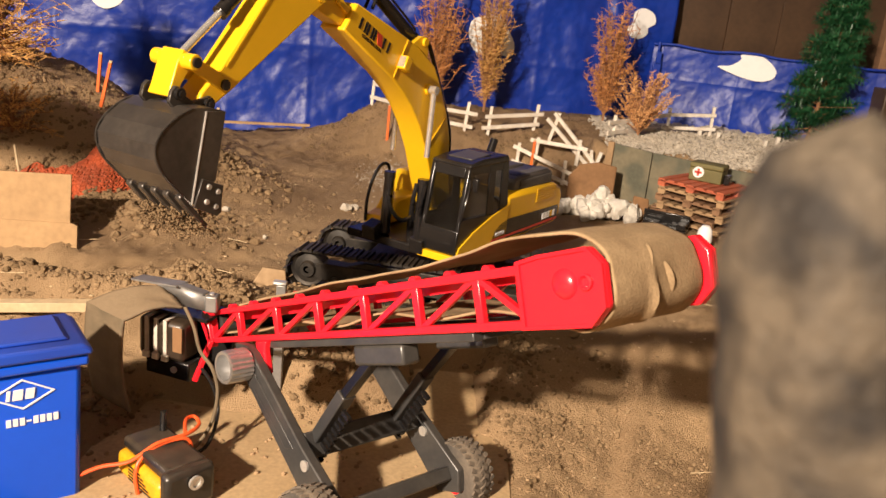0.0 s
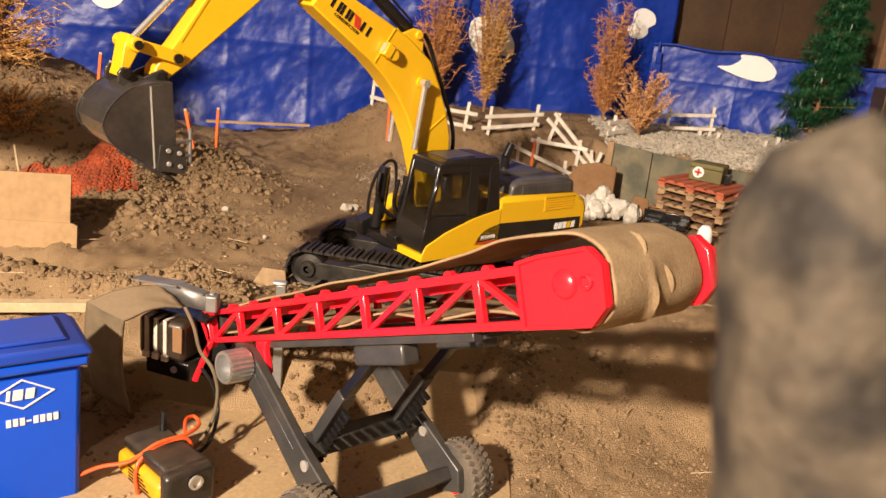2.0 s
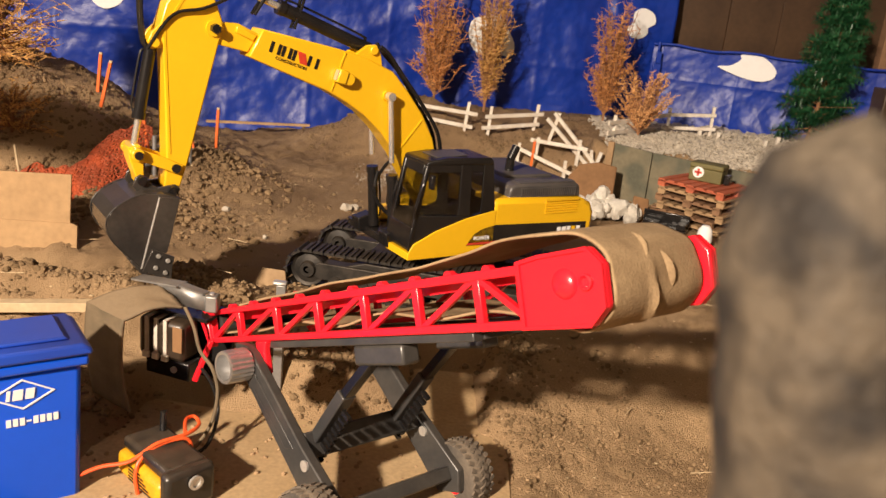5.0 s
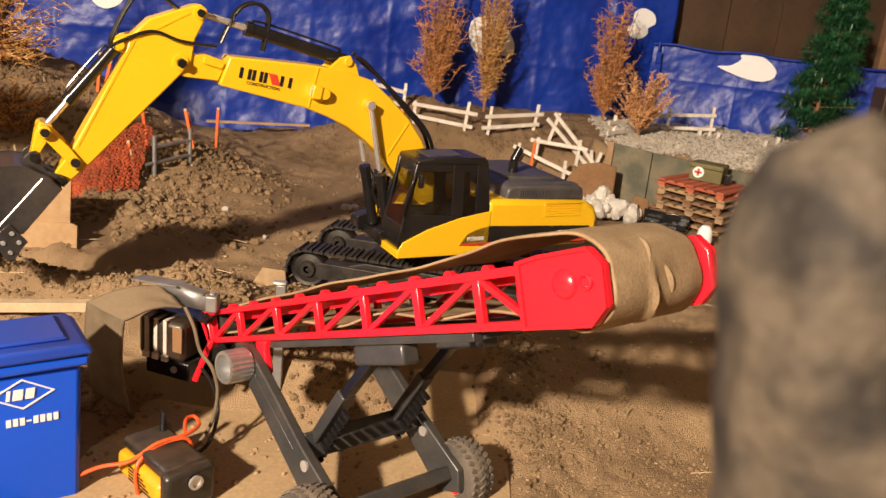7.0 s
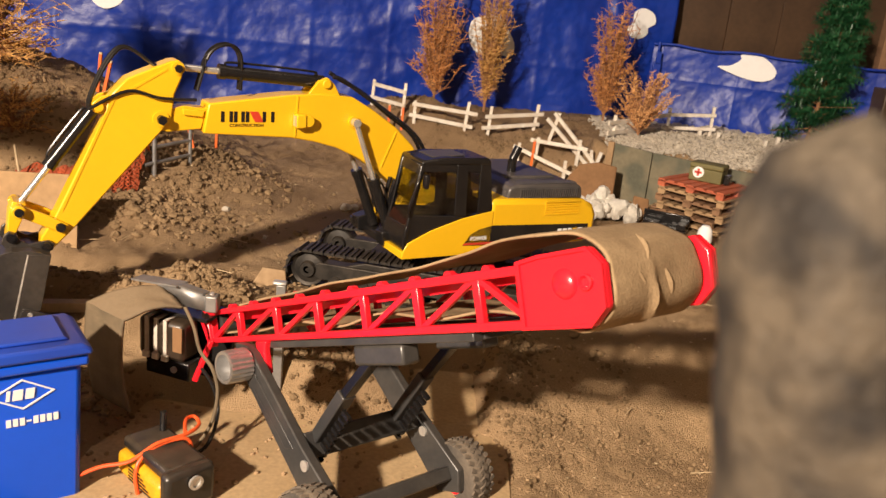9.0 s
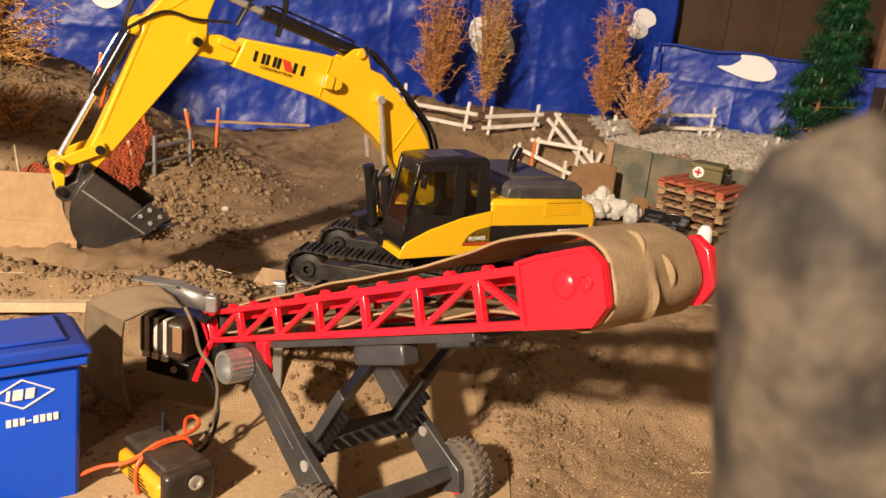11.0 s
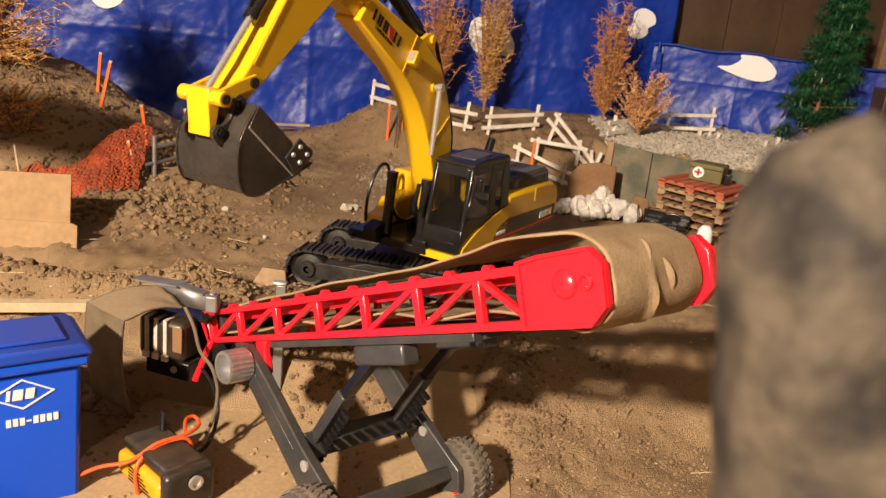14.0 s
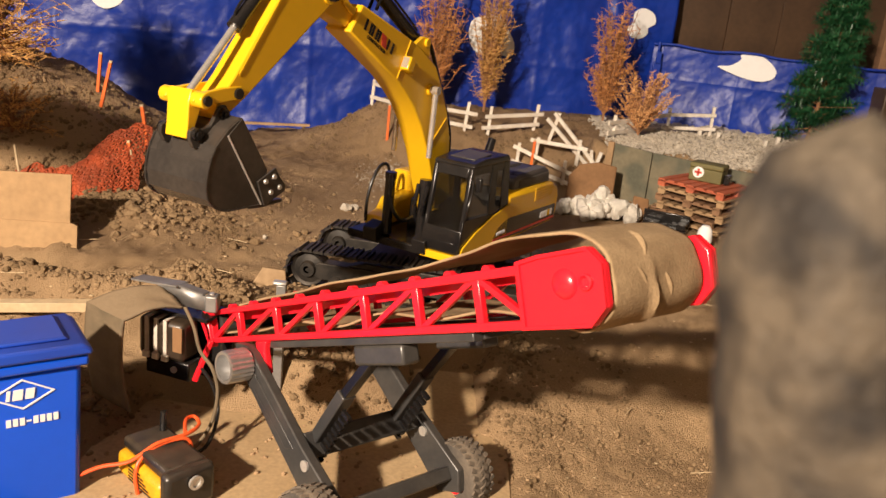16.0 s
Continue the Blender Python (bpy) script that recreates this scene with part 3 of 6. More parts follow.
for y0, y1 in ((CY0, CY0 + 0.004), (CY1 - 0.004, CY1)):
    for nm, pts in (("door_panel", [(0.1165, 0.098), (0.1185, 0.110), (0.1125, 0.1500), (0.1040, 0.1525), (0.03, 0.1485), (0.0135, 0.1465), (-0.0085, 0.1515), (-0.0345, 0.154), (-0.0345, 0.098)]),
                    ("door_pillar", [(0.0335, 0.149), (0.037, 0.228), (0.0175, 0.228), (0.0125, 0.147)]),
                    ("rear_pillar", [(-0.0075, 0.152), (-0.0045, 0.228), (-0.0225, 0.228), (-0.0345, 0.154)])):
        bm = B()
        slab(bm, up(pts), y0, y1)
        part(nm, bm, "black", CAB, bevel=0.0012)
    bm = B()
    slab(bm, up([(0.0975, 0.2175), (0.098, 0.229), (-0.02, 0.229), (-0.02, 0.2145)]), y0 + 0.0005, y1 - 0.0005)
    part("roof_rail", bm, "black", CAB, bevel=0.0010)
for y0, y1 in ((CY1 - 0.007, CY1 + 0.0006), (CY0 - 0.0006, CY0 + 0.007)):
    bm = B()
    slab(bm, up([(0.119, 0.110), (0.0990, 0.229), (0.0915, 0.229), (0.1115, 0.110)]), y0, y1)
    part("front_pillar", bm, "black", CAB, bevel=0.0022)
bm = B()
slab(bm, up([(0.118, 0.091), (0.118, 0.099), (0.1115, 0.1105), (0.0735, 0.1285), (0.0196, 0.1450), (-0.0355, 0.1552), (-0.0355, 0.088)]), CY1 + 0.0005, CY1 + 0.003)
box(bm, -0.0355, 0.1195, CY0, CY1 + 0.0028, 0.086 + ZB, 0.0975 + ZB)
part("cab_base", bm, "yellow", CAB, "yellow cab skirt", bevel=0.0012)
for nm, pts in (("side_window", [(0.0925, 0.2225), (0.036, 0.2215), (0.0325, 0.151), (0.1035, 0.1555)]), ("rear_window", [(0.0185, 0.219), (-0.005, 0.218), (-0.008, 0.152), (0.0130, 0.148)])):
    for y0 in (CY0 + 0.0015, CY1 - 0.0027):
        bm = B()
        slab(bm, up(pts), y0, y0 + 0.0012)
        part(nm, bm, "glass", CAB).visible_shadow = False
bm = B()
slab(bm, up([(0.1140, 0.136), (0.0990, 0.216), (0.0978, 0.216), (0.1128, 0.136)]), CY0 + 0.005, CY1 - 0.005)
part("windscreen", bm, "glass", CAB).visible_shadow = False
bm = B()
box(bm, 0.0, 0.04, 0.062, 0.098, 0.105 + ZB, 0.13 + ZB)
slab(bm, up([(0.0, 0.12), (0.010, 0.12), (0.002, 0.185), (-0.007, 0.185)]), 0.064, 0.096)
part("seat", bm, "black", CAB, "black operator seat", bevel=0.004)
bm = B()
rod(bm, (0.075, 0.07, 0.10 + ZB), (0.068, 0.07, 0.15 + ZB), 0.003)
box(bm, 0.07, 0.09, 0.06, 0.09, 0.10 + ZB, 0.135 + ZB)
part("console", bm, "black", CAB, "black control console")
bm = B()
tube(bm, [(0.112, CY1 + 0.001, 0.15 + ZB), (0.116, CY1 + 0.006, 0.17 + ZB), (0.106, CY1 + 0.006, 0.2 + ZB), (0.1, CY1 + 0.002, 0.212 + ZB)], 0.0018)
part("grab_rail", bm, "black", CAB)
bm = B()
box(bm, 0.09, 0.097, CY1 + 0.004, CY1 + 0.014, 0.195 + ZB, 0.216 + ZB)
part("mirror", bm, "black", CAB, "black rear-view mirror", bevel=0.002)
bm = B()
slab(bm, roof, CY0 - 0.002, CY1 + 0.001)
part("roof", bm, "black", CAB, "rounded black cab roof", bevel=0.003)
bm = B()
slab(bm, up([(0.075, 0.238), (0.02, 0.2405), (0.018, 0.239), (0.075, 0.2365)]), 0.058, 0.1)
part("roof_panel", bm, "cover", CAB, "dusty grey roof hatch", bevel=0.001)

# boom
W = 0.0205
bm = B()
slab(bm, [(0.402, 0.040), (0.296, 0.0885), (0.256, 0.1045), (0.2055, 0.1165), (0.1667, 0.1095), (0.1212, 0.0975), (0.0819, 0.0798), (0.03, 0.040), (-0.012, 0.014), (-0.014, -0.010), (0.004, -0.017), (0.06, 0.000), (0.115, 0.022),
          (0.1653, 0.0345), (0.2035, 0.0385), (0.2401, 0.0362), (0.275, 0.031), (0.3958, -0.001)], -W, W)
BOOM = part("boom", bm, "yellow", EXC, "glossy yellow boom with black and red markings", bevel=0.0022)
bm = B()
slab(bm, [(0.400, 0.032), (0.43, 0.026), (0.4478, 0.0140), (0.466, 0.008), (0.468, -0.006), (0.456, -0.0145), (0.44, -0.0145), (0.398, 0.003)], -0.013, 0.013)
for k in (1, -1):
    slab(bm, [(0.402, 0.029), (0.432, 0.022), (0.428, 0.014), (0.402, 0.019)], k * 0.013, k * 0.0175)
part("boom_nose", bm, "yellow", BOOM, bevel=0.0015)
for k in (1, -1):
    bm = B()
    slab(bm, [(0.272, 0.094), (0.2625, 0.1205), (0.2513, 0.1300), (0.2370, 0.1240), (0.222, 0.110)], k * 0.0105, k * 0.0175)
    rod(bm, (0.2502, k * 0.017, 0.1207), (0.2502, k * 0.0215, 0.1207), 0.0065, n=16)
    part("cylinder_lug", bm, "yellow", BOOM, bevel=0.0012)
    bm = B()
    rod(bm, (0.1919, k * W, 0.0832), (0.1919, k * (W + 0.004), 0.0832), 0.0085, n=18)
    part("pin_boss", bm, "yellow", BOOM)
    bm = B()
    rod(bm, (0.1919, k * (W + 0.002), 0.0832), (0.1919, k * 0.037, 0.0832), 0.0048, n=16)
    part("boom_pin", bm, "steel", BOOM, "bright steel boom pin")
    for x, z, dx, dz in ((0.285, 0.0905, -0.0155, -0.056), (0.117, 0.091, 0.004, -0.058)):
        bm = B()
        slab(bm, [(x, z), (x + dx, z + dz), (x + dx + 0.002, z + dz), (x + 0.002, z)], k * W, k * (W + 0.0012))
        part("weld_seam", bm, "yellow", BOOM)
    bm = B()
    y0, y1 = (W, W + 0.014) if k > 0 else (-W - 0.014, -W)
    box(bm, 0.266, 0.281, y0, y1, 0.050, 0.070, Matrix.Translation((0.27, 0, 0.06)) @ pose(0, 0, 0, ry=19) @ Matrix.Translation((-0.27, 0, -0.06)))
    LAMP = part("work_lamp", bm, "yellow", BOOM, "yellow boom lamp housing", bevel=0.002)
    bm = B()
    rod(bm, (0.262, y0 + 0.001, 0.0625), (0.262, y1 - 0.002, 0.0625), 0.0085, n=20)
    part("lamp_back", bm, "yellow", LAMP, bevel=0.001)
    bm = B()
    box(bm, 0.2805, 0.2822, y0 + 0.002, y1 - 0.002, 0.0525, 0.0675, Matrix.Translation((0.27, 0, 0.06)) @ pose(0, 0, 0, ry=19) @ Matrix.Translation((-0.27, 0, -0.06)))
    part("lens", bm, "chrome", LAMP, "bright lamp lens")
    # the maker's mark, as plain bars
    d = Vector((-0.0735, 0.024)).normalized()
    nrm = Vector((d.y, -d.x))
    for j, (w0, w1, sl) in enumerate(((0.0, 0.0165, 0), (0.0180, 0.0330, 0), (0.0345, 0.0435, 0), (0.0440, 0.0560, 0.004), (0.0585, 0.0755, 0))):
        o = Vector((0.3785, 0.0212))
        wide = 0.0048 if j != 3 else w1 - w0
        for a in ((w0, w1 - wide) if w1 - w0 > 0.010 and j != 3 else (w0,)):
            tip = [o + d * (a + sl), o + d * (a + wide + sl), o + d * (a + wide - sl) + nrm * 0.0148, o + d * (a - sl) + nrm * 0.0148]
            bm = B()
            slab(bm, [(q.x, q.y) for q in tip], k * W, k * (W + 0.0006))
            part("mark", bm, "redrub" if j == 3 else "black", BOOM)
c = Vector((0.3785, 0.0212)) + d * 0.036 - nrm * 0.0045
letters("lettering", "CONSTRUCTION", 0.0062, "black", BOOM, Matrix(((d.x, nrm.x, 0, c.x), (0, 0, 1, W + 0.0005), (d.y, nrm.y, 0, c.y), (0, 0, 0, 1))), "small black lettering")
bm = B()
rod(bm, (0.4542, -0.0285, 0), (0.4542, 0.0285, 0), 0.0065, n=6)
part("elbow_pin", bm, "black", BOOM, "black hexagonal pin")
for y, o in ((0.009, 0), (-0.009, 0.004)):
    bm = B()
    tube(bm, [(0.02, y, 0.045), (0.07, y, 0.092), (0.13, y, 0.112), (0.18, y, 0.124 + o), (0.222, y, 0.134), (0.240, y, 0.134 + o)], 0.0032)
    part("hose", bm, "black", BOOM, "black hydraulic hose")

for y in (0.006, -0.006):
    bm = B()
    tube(bm, [(0.4176, y, 0.050), (0.4177, y, 0.1015), (0.3981, y * 1.4, 0.1224), (0.3765, y, 0.1142), (0.3617, y, 0.070)], 0.0024)
    part("hose", bm, "black", BOOM, "looped black hydraulic hose")

# stick
bm = B()
SW = 0.0165
slab(bm, [(-0.0741, 0.024), (-0.0735, 0.034), (-0.066, 0.0395), (-0.0113, 0.0655), (0.022, 0.0665), (0.045, 0.0545), (0.18, 0.0165), (0.2156, 0.0105), (0.2255, 0.003), (0.226, -0.005), (0.218, -0.010), (0.2081, -0.011), (0.1782, -0.0126), (0.0111, -0.0120), (-0.006, -0.0135), (-0.0362, 0.0078), (-0.0591, 0.0152)], -SW, SW)
STICK = part("stick", bm, "yellow", EXC, "glossy yellow dipper stick", bevel=0.002)
for k in (1, -1):
    bm = B()
    slab(bm, [(0.0, 0.055), (0.028, 0.0735), (0.041, 0.076), (0.0485, 0.068), (0.044, 0.058), (0.03, 0.05)], k * 0.008, k * 0.0155)
    rod(bm, (0.0395, k * 0.015, 0.067), (0.0395, k * 0.0195, 0.067), 0.0062, n=16)
    part("cylinder_lug", bm, "yellow", STICK, bevel=0.001)
    bm = B()
    slab(bm, [(-0.055, 0.038), (0.02, 0.062), (0.172, 0.0155), (0.172, 0.0130), (0.02, 0.0585), (-0.054, 0.0355)], k * SW, k * (SW + 0.0009))
    part("weld_seam", bm, "yellow", STICK)
    for x, z, r in ((-0.0649, 0.0275, 0.0085), (0.0, 0.0, 0.0105)):
        bm = B()
        rod(bm, (x, k * SW, z), (x, k * (SW + 0.003), z), r, n=18)
        part("pin_boss", bm, "yellow", STICK)
        bm = B()
        rod(bm, (x, k * (SW + 0.003), z), (x, k * (SW + 0.0065), z), 0.0055, n=6)
        part("pin_head", bm, "black", STICK, "black pin head")
    bm = B()
    rod(bm, (0.1889, k * SW, 0.0031), (0.1889, k * 0.0255, 0.0031), 0.006, n=16)
    part("link_pin", bm, "black", STICK, "black pin head")
bm = B()
tube(bm, [(0.05, 0.018, 0.075), (0.0, 0.020, 0.055), (-0.02, 0.022, 0.020), (-0.05, 0.016, -0.018)], 0.0022)
part("hose", bm, "black", STICK, "black hydraulic hose")

for y in (0.005, -0.007):
    bm = B()
    tube(bm, [(0.050, y, 0.066), (0.0398, y, 0.078), (-0.0102, y * 1.3, 0.0935), (-0.0406, y, 0.0894), (-0.0483, y, 0.047)], 0.0024)
    part("hose", bm, "black", STICK, "looped black hydraulic hose")

# bucket linkage
bm = B()
for k in (1, -1):
    slab(bm, [(-0.008, -0.007), (0.058, -0.007), (0.064, 0.0), (0.058, 0.007), (0.02, 0.0085), (-0.008, 0.007)], k * 0.0175, k * 0.0225)
ROCKER = part("rocker_link", bm, "yellow", EXC, "yellow rocker links", bevel=0.0012)
bm = B()
slab(bm, [(-0.009, -0.008), (0.006, -0.009), (0.030, -0.005), (0.040, -0.006), (0.042, 0.005), (0.030, 0.0055), (0.006, 0.009), (-0.009, 0.008)], -0.0155, 0.0155)
rod(bm, (0, -0.031, 0), (0, 0.031, 0), 0.0085, n=18)
PUSH = part("push_link", bm, "yellow", EXC, "yellow push link", bevel=0.0012)
bm = B()
rod(bm, (0, -0.0335, 0), (0, 0.0335, 0), 0.0055, n=14)
part("link_pin", bm, "black", PUSH, "black pin")

# bucket
BW = 0.045
shell = [(0.004, -0.004), (0.000, 0.018), (0.001, 0.041), (0.008, 0.0575), (0.0215, 0.0755), (0.037, 0.0850), (0.053, 0.0830), (0.068, 0.0735), (0.086, 0.0535), (0.1025, 0.0345)]
LIP = [(0.0925, 0.0195), (0.077, 0.004)]
bm = B()
sweep(bm, shell, -BW, BW, -0.0028)
BUCKET = part("bucket", bm, "bucket", EXC, "dark worn steel digging bucket", smooth=False, bevel=0.0009)
for k in (1, -1):
    bm = B()
    slab(bm, shell + LIP, k * (BW - 0.003), k * (BW + 0.0004))
    part("side_plate", bm, "bucket", BUCKET, bevel=0.0006)
    # thin bead in the bucket's own steel, shaped to give an edge highlight
    bm = B()
    tube(bm, [(x, k * BW, z) for x, z in shell[2:]], 0.0011, 6)
    part("rim_bead", bm, "bucket", BUCKET, "thin bead added for the edge highlight")
    bm = B()
    slab(bm, [(0.004, 0.0225), (0.1015, 0.0345), (0.0925, 0.0195), (0.077, 0.004), (0.0042, -0.0035)], k * (BW + 0.0004), k * (BW + 0.0018))
    part("edge_plate", bm, "bucket", BUCKET, bevel=0.0005)
    # the weld's highlight is put into its colour: bright steel
    bm = B()
    tube(bm, [(0.004, k * (BW + 0.0012), 0.0230), (0.05, k * (BW + 0.0012), 0.0288), (0.1015, k * (BW + 0.0012), 0.0352)], 0.0011, 6)
    part("weld_seam", bm, "steel", BUCKET, "weld seam in bright steel for its highlight")
    bm = B()
    slab(bm, [(0.0740, 0.0250), (0.0835, -0.0050), (0.0990, -0.0035), (0.1120, -0.0045), (0.1165, 0.0015), (0.1040, 0.0345)], k * (BW + 0.0018), k * (BW + 0.0046))
    cut = part("side_cutter", bm, "bucket", BUCKET, "bolted side cutter", bevel=0.0006)
    for x, z in ((0.083, 0.0165), (0.089, 0.0035), (0.099, 0.0185), (0.1055, 0.0050)):
        bm = B()
        rod(bm, (x, k * (BW + 0.0044), z), (x, k * (BW + 0.0068), z), 0.0032, 0.0026, 10)
        part("bolt_head", bm, "steel", cut, "worn bright bolt head")
    bm = B()
    slab(bm, [(0.005, -0.008), (-0.004, -0.0095), (-0.0085, -0.003), (-0.006, 0.008), (-0.0025, 0.020), (-0.008, 0.031), (-0.0165, 0.036), (-0.0185, 0.044), (-0.013, 0.0495), (-0.002, 0.052), (0.004, 0.046), (0.003, 0.0)], k * 0.0185, k * 0.0235)
    ear = part("hinge_ear", bm, "bucket", BUCKET, "dark hinge ear", bevel=0.0008)
    for x, z in ((0, 0), (-0.0106, 0.0405)):
        bm = B()
        rod(bm, (x, k * 0.0235, z), (x, k * 0.0275, z), 0.0068, 0.0062, 16)
        rod(bm, (x, k * 0.0275, z), (x, k * 0.0295, z), 0.0036, n=6)
        part("pin_head", bm, "black", ear, "black pin head")
for j in range(5):
    y = -0.0385 + j * 0.01925
    bm = B()
    slab(bm, [(0.089, 0.0465), (0.0955, 0.0490), (0.1100, 0.0345), (0.1320, 0.0065), (0.1290, 0.0045), (0.1030, 0.0310)], y - 0.0042, y + 0.0042)
    part("tooth", bm, "bucket", BUCKET, "dark bucket tooth", bevel=0.0015)
bm = B()
slab(bm, [(0.008, 0.028), (0.010, 0.052), (0.024, 0.071), (0.038, 0.079), (0.053, 0.077), (0.080, 0.053), (0.092, 0.034), (0.05, 0.030)], -0.041, 0.041)
part("soil_load", bm, "clod", BUCKET, "packed brown soil", bevel=0.004)


def ram(name, barrel, r0, rodlen, r1, n):
    out = []
    for k in n:
        bm = B()
        rod(bm, (0.0, k, 0), (barrel, k, 0), r0, n=16)
        rod(bm, (barrel - 0.008, k, 0), (barrel + 0.002, k, 0), r0 * 1.14, n=16)
        rod(bm, (-0.001, k, 0), (0.008, k, 0), r0 * 1.1, n=16)
        tube(bm, [(0.012, k, r0), (0.02, k, r0 * 1.5), (barrel - 0.02, k, r0 * 1.5), (barrel - 0.006, k, r0)], r0 * 0.2, 6)
        a = part(name + "_barrel", bm, "black", EXC, "black hydraulic cylinder barrel")
        bm = B()
        rod(bm, (-rodlen, k, 0), (0.0, k, 0), r1, n=14)
        rod(bm, (0, k - r1 * 1.3, 0), (0, k + r1 * 1.3, 0), r1 * 1.5, n=14)
        b = part(name + "_rod", bm, "chrome", EXC, "polished cylinder rod")
        out.append((a, b))
    return out


BOOM_RAMS = ram("boom_cylinder", 0.095, 0.0082, 0.10, 0.0042, (0.0315, -0.0315))
STICK_RAM = ram("stick_cylinder", 0.150, 0.0092, 0.145, 0.0048, (0.0,))[0]
BUCKET_RAM = ram("bucket_cylinder", 0.098, 0.0078, 0.110, 0.0042, (0.0,))[0]

# ---- the conveyor ----
CU, CV, CN = Vector((0.6816, -0.6298, 0.3726)), Vector((0.6982, 0.7122, -0.0732)), Vector((-0.2192, 0.31, 0.9251))
CM = Matrix((CU, CV, CN)).transposed().to_4x4()
CM.translation = (-0.2634, 0.932, 0.0434)
CONV = thing("toy_conveyor", "red plastic toy conveyor with a tan cloth belt and grey stand", "conveyor", CM)
CW = 0.1512
BAY = [0.0635 + 0.0756 * i for i in range(6)]


def rail_top(u):
    return 0.0389 + u / 0.4415 * 0.0111


def side_frame(v0, v1, far):
    bm = B()
    slab(bm, [(-0.004, 0.0), (0.4925, 0.0), (0.4925, 0.0075), (-0.004, 0.0065)], v0, v1)
    slab(bm, [(-0.004, rail_top(0) - 0.0065), (0.4925, rail_top(0.5) - 0.008), (0.4925, rail_top(0.5)), (-0.004, rail_top(0))], v0, v1)
    slab(bm, [(-0.006, 0), (0.006, 0), (0.004, rail_top(0)), (-0.010, rail_top(0))], v0, v1)
    fr = part("side_frame", bm, "red", CONV, "glossy red lattice side frame", bevel=0.0012)
    for u in BAY:
        bm = B()
        slab(bm, [(u - 0.0035, 0.006), (u + 0.0045, 0.006), (u + 0.004, rail_top(u) - 0.005), (u - 0.0045, rail_top(u) - 0.005)], v0 + 0.001, v1 - 0.001)
        part("lattice_post", bm, "red", fr, bevel=0.001)
    for a, b in [(0.0, BAY[0])] + list(zip(BAY, BAY[1:])):
        bm = B()
        beam(bm, (a + 0.005, (v0 + v1) / 2, 0.006), (b - 0.003, (v0 + v1) / 2, rail_top(b) - 0.006), 0.005, 0.0048, (0, 1, 0))
        part("lattice_brace", bm, "red", fr)
    bm = B()
    beam(bm, (BAY[5] + 0.003, (v0 + v1) / 2, rail_top(0.45) - 0.007), (0.495, (v0 + v1) / 2, 0.007), 0.005, 0.006, (0, 1, 0))
    part("lattice_brace", bm, "red", fr)
    s = 1 if far else -1
    out = v1 if far else v0
    du = 0 if far else -0.0075
    plate = [(x + du, z) for x, z in ((0.4965, 0.0), (0.563, 0.0), (0.578, 0.014), (0.5784, 0.046), (0.566, 0.0595), (0.52, 0.0575), (0.4965, 0.0540))]
    bm = B()
    slab(bm, plate, v0, v1)
    pl = part("head_plate", bm, "red", fr, "glossy red head plate", bevel=0.0018)
    cx, cz = 0.5375 + du, 0.029
    bm = B()
    ring = [(cx + (x - cx) * k, cz + (z - cz) * k) for k in (1.0, 0.90) for x, z in plate]
    n = len(plate)
    vs = [[bm.verts.new((x, y, z)) for x, z in ring] for y in (out, out + s * 0.0022)]
    for i in range(n):
        j = (i + 1) % n
        bm.faces.new((vs[1][i], vs[1][j], vs[1][n + j], vs[1][n + i]))
        bm.faces.new((vs[0][i], vs[0][j], vs[1][j], vs[1][i]))
        bm.faces.new((vs[0][n + i], vs[0][n + j], vs[1][n + j], vs[1][n + i]))
    part("raised_rim", bm, "red", pl)
    for x, r in ((0.5345, 0.0095), (0.5545, 0.0064)):
        bm = B()
        lathe(bm, [(r * 1.25, 0), (r * 1.12, 0.0022), (r * 0.9, 0.0036), (r * 0.6, 0.0047), (r * 0.3, 0.0052), (0.0003, 0.0053)] if x < 0.545 else [(r, 0), (r, 0.003), (r * 0.75, 0.0035), (r * 0.5, 0.001), (0.0004, 0.0006)], 24, pose(x, out, 0.0335, rz=0 if far else 180))
        part("bearing_boss", bm, "red", pl)
    for u in np.arange(0.05, 0.5, 0.045):
        bm = B()
        rod(bm, (u, v0 + 0.001, rail_top(u) - 0.001), (u, v1 - 0.001, rail_top(u) - 0.001), 0.0052, n=12)
        part("roller_end", bm, "red", fr)


side_frame(0.0, 0.009, False)
side_frame(CW - 0.009, CW, True)

# the belt: an endless cloth loop, slack on top, bulged over the head drum
def belt_pt(s):
    path = [(0.00, 0.038), (0.10, 0.047), (0.20, 0.0535), (0.28, 0.0565), (0.36, 0.060), (0.42, 0.0665), (0.47, 0.0735), (0.52, 0.0745), (0.548, 0.068), (0.564, 0.055), (0.570, 0.036), (0.569, 0.016), (0.558, 0.002), (0.54, -0.004), (0.50, 0.004), (0.44, 0.016), (0.38, 0.010), (0.31, 0.019), (0.24, 0.010), (0.16, 0.017), (0.08, 0.009), (0.0, 0.010), (-0.014, 0.022)]
    n = len(path)
    i = int(s * n) % n
    t = s * n - int(s * n)
    p = [Vector(path[(i + k) % n]) for k in (-1, 0, 1, 2)]
    return 0.5 * ((2 * p[1]) + (p[2] - p[0]) * t + (2 * p[0] - 5 * p[1] + 4 * p[2] - p[3]) * t * t + (3 * p[1] - p[0] - 3 * p[2] + p[3]) * t ** 3)


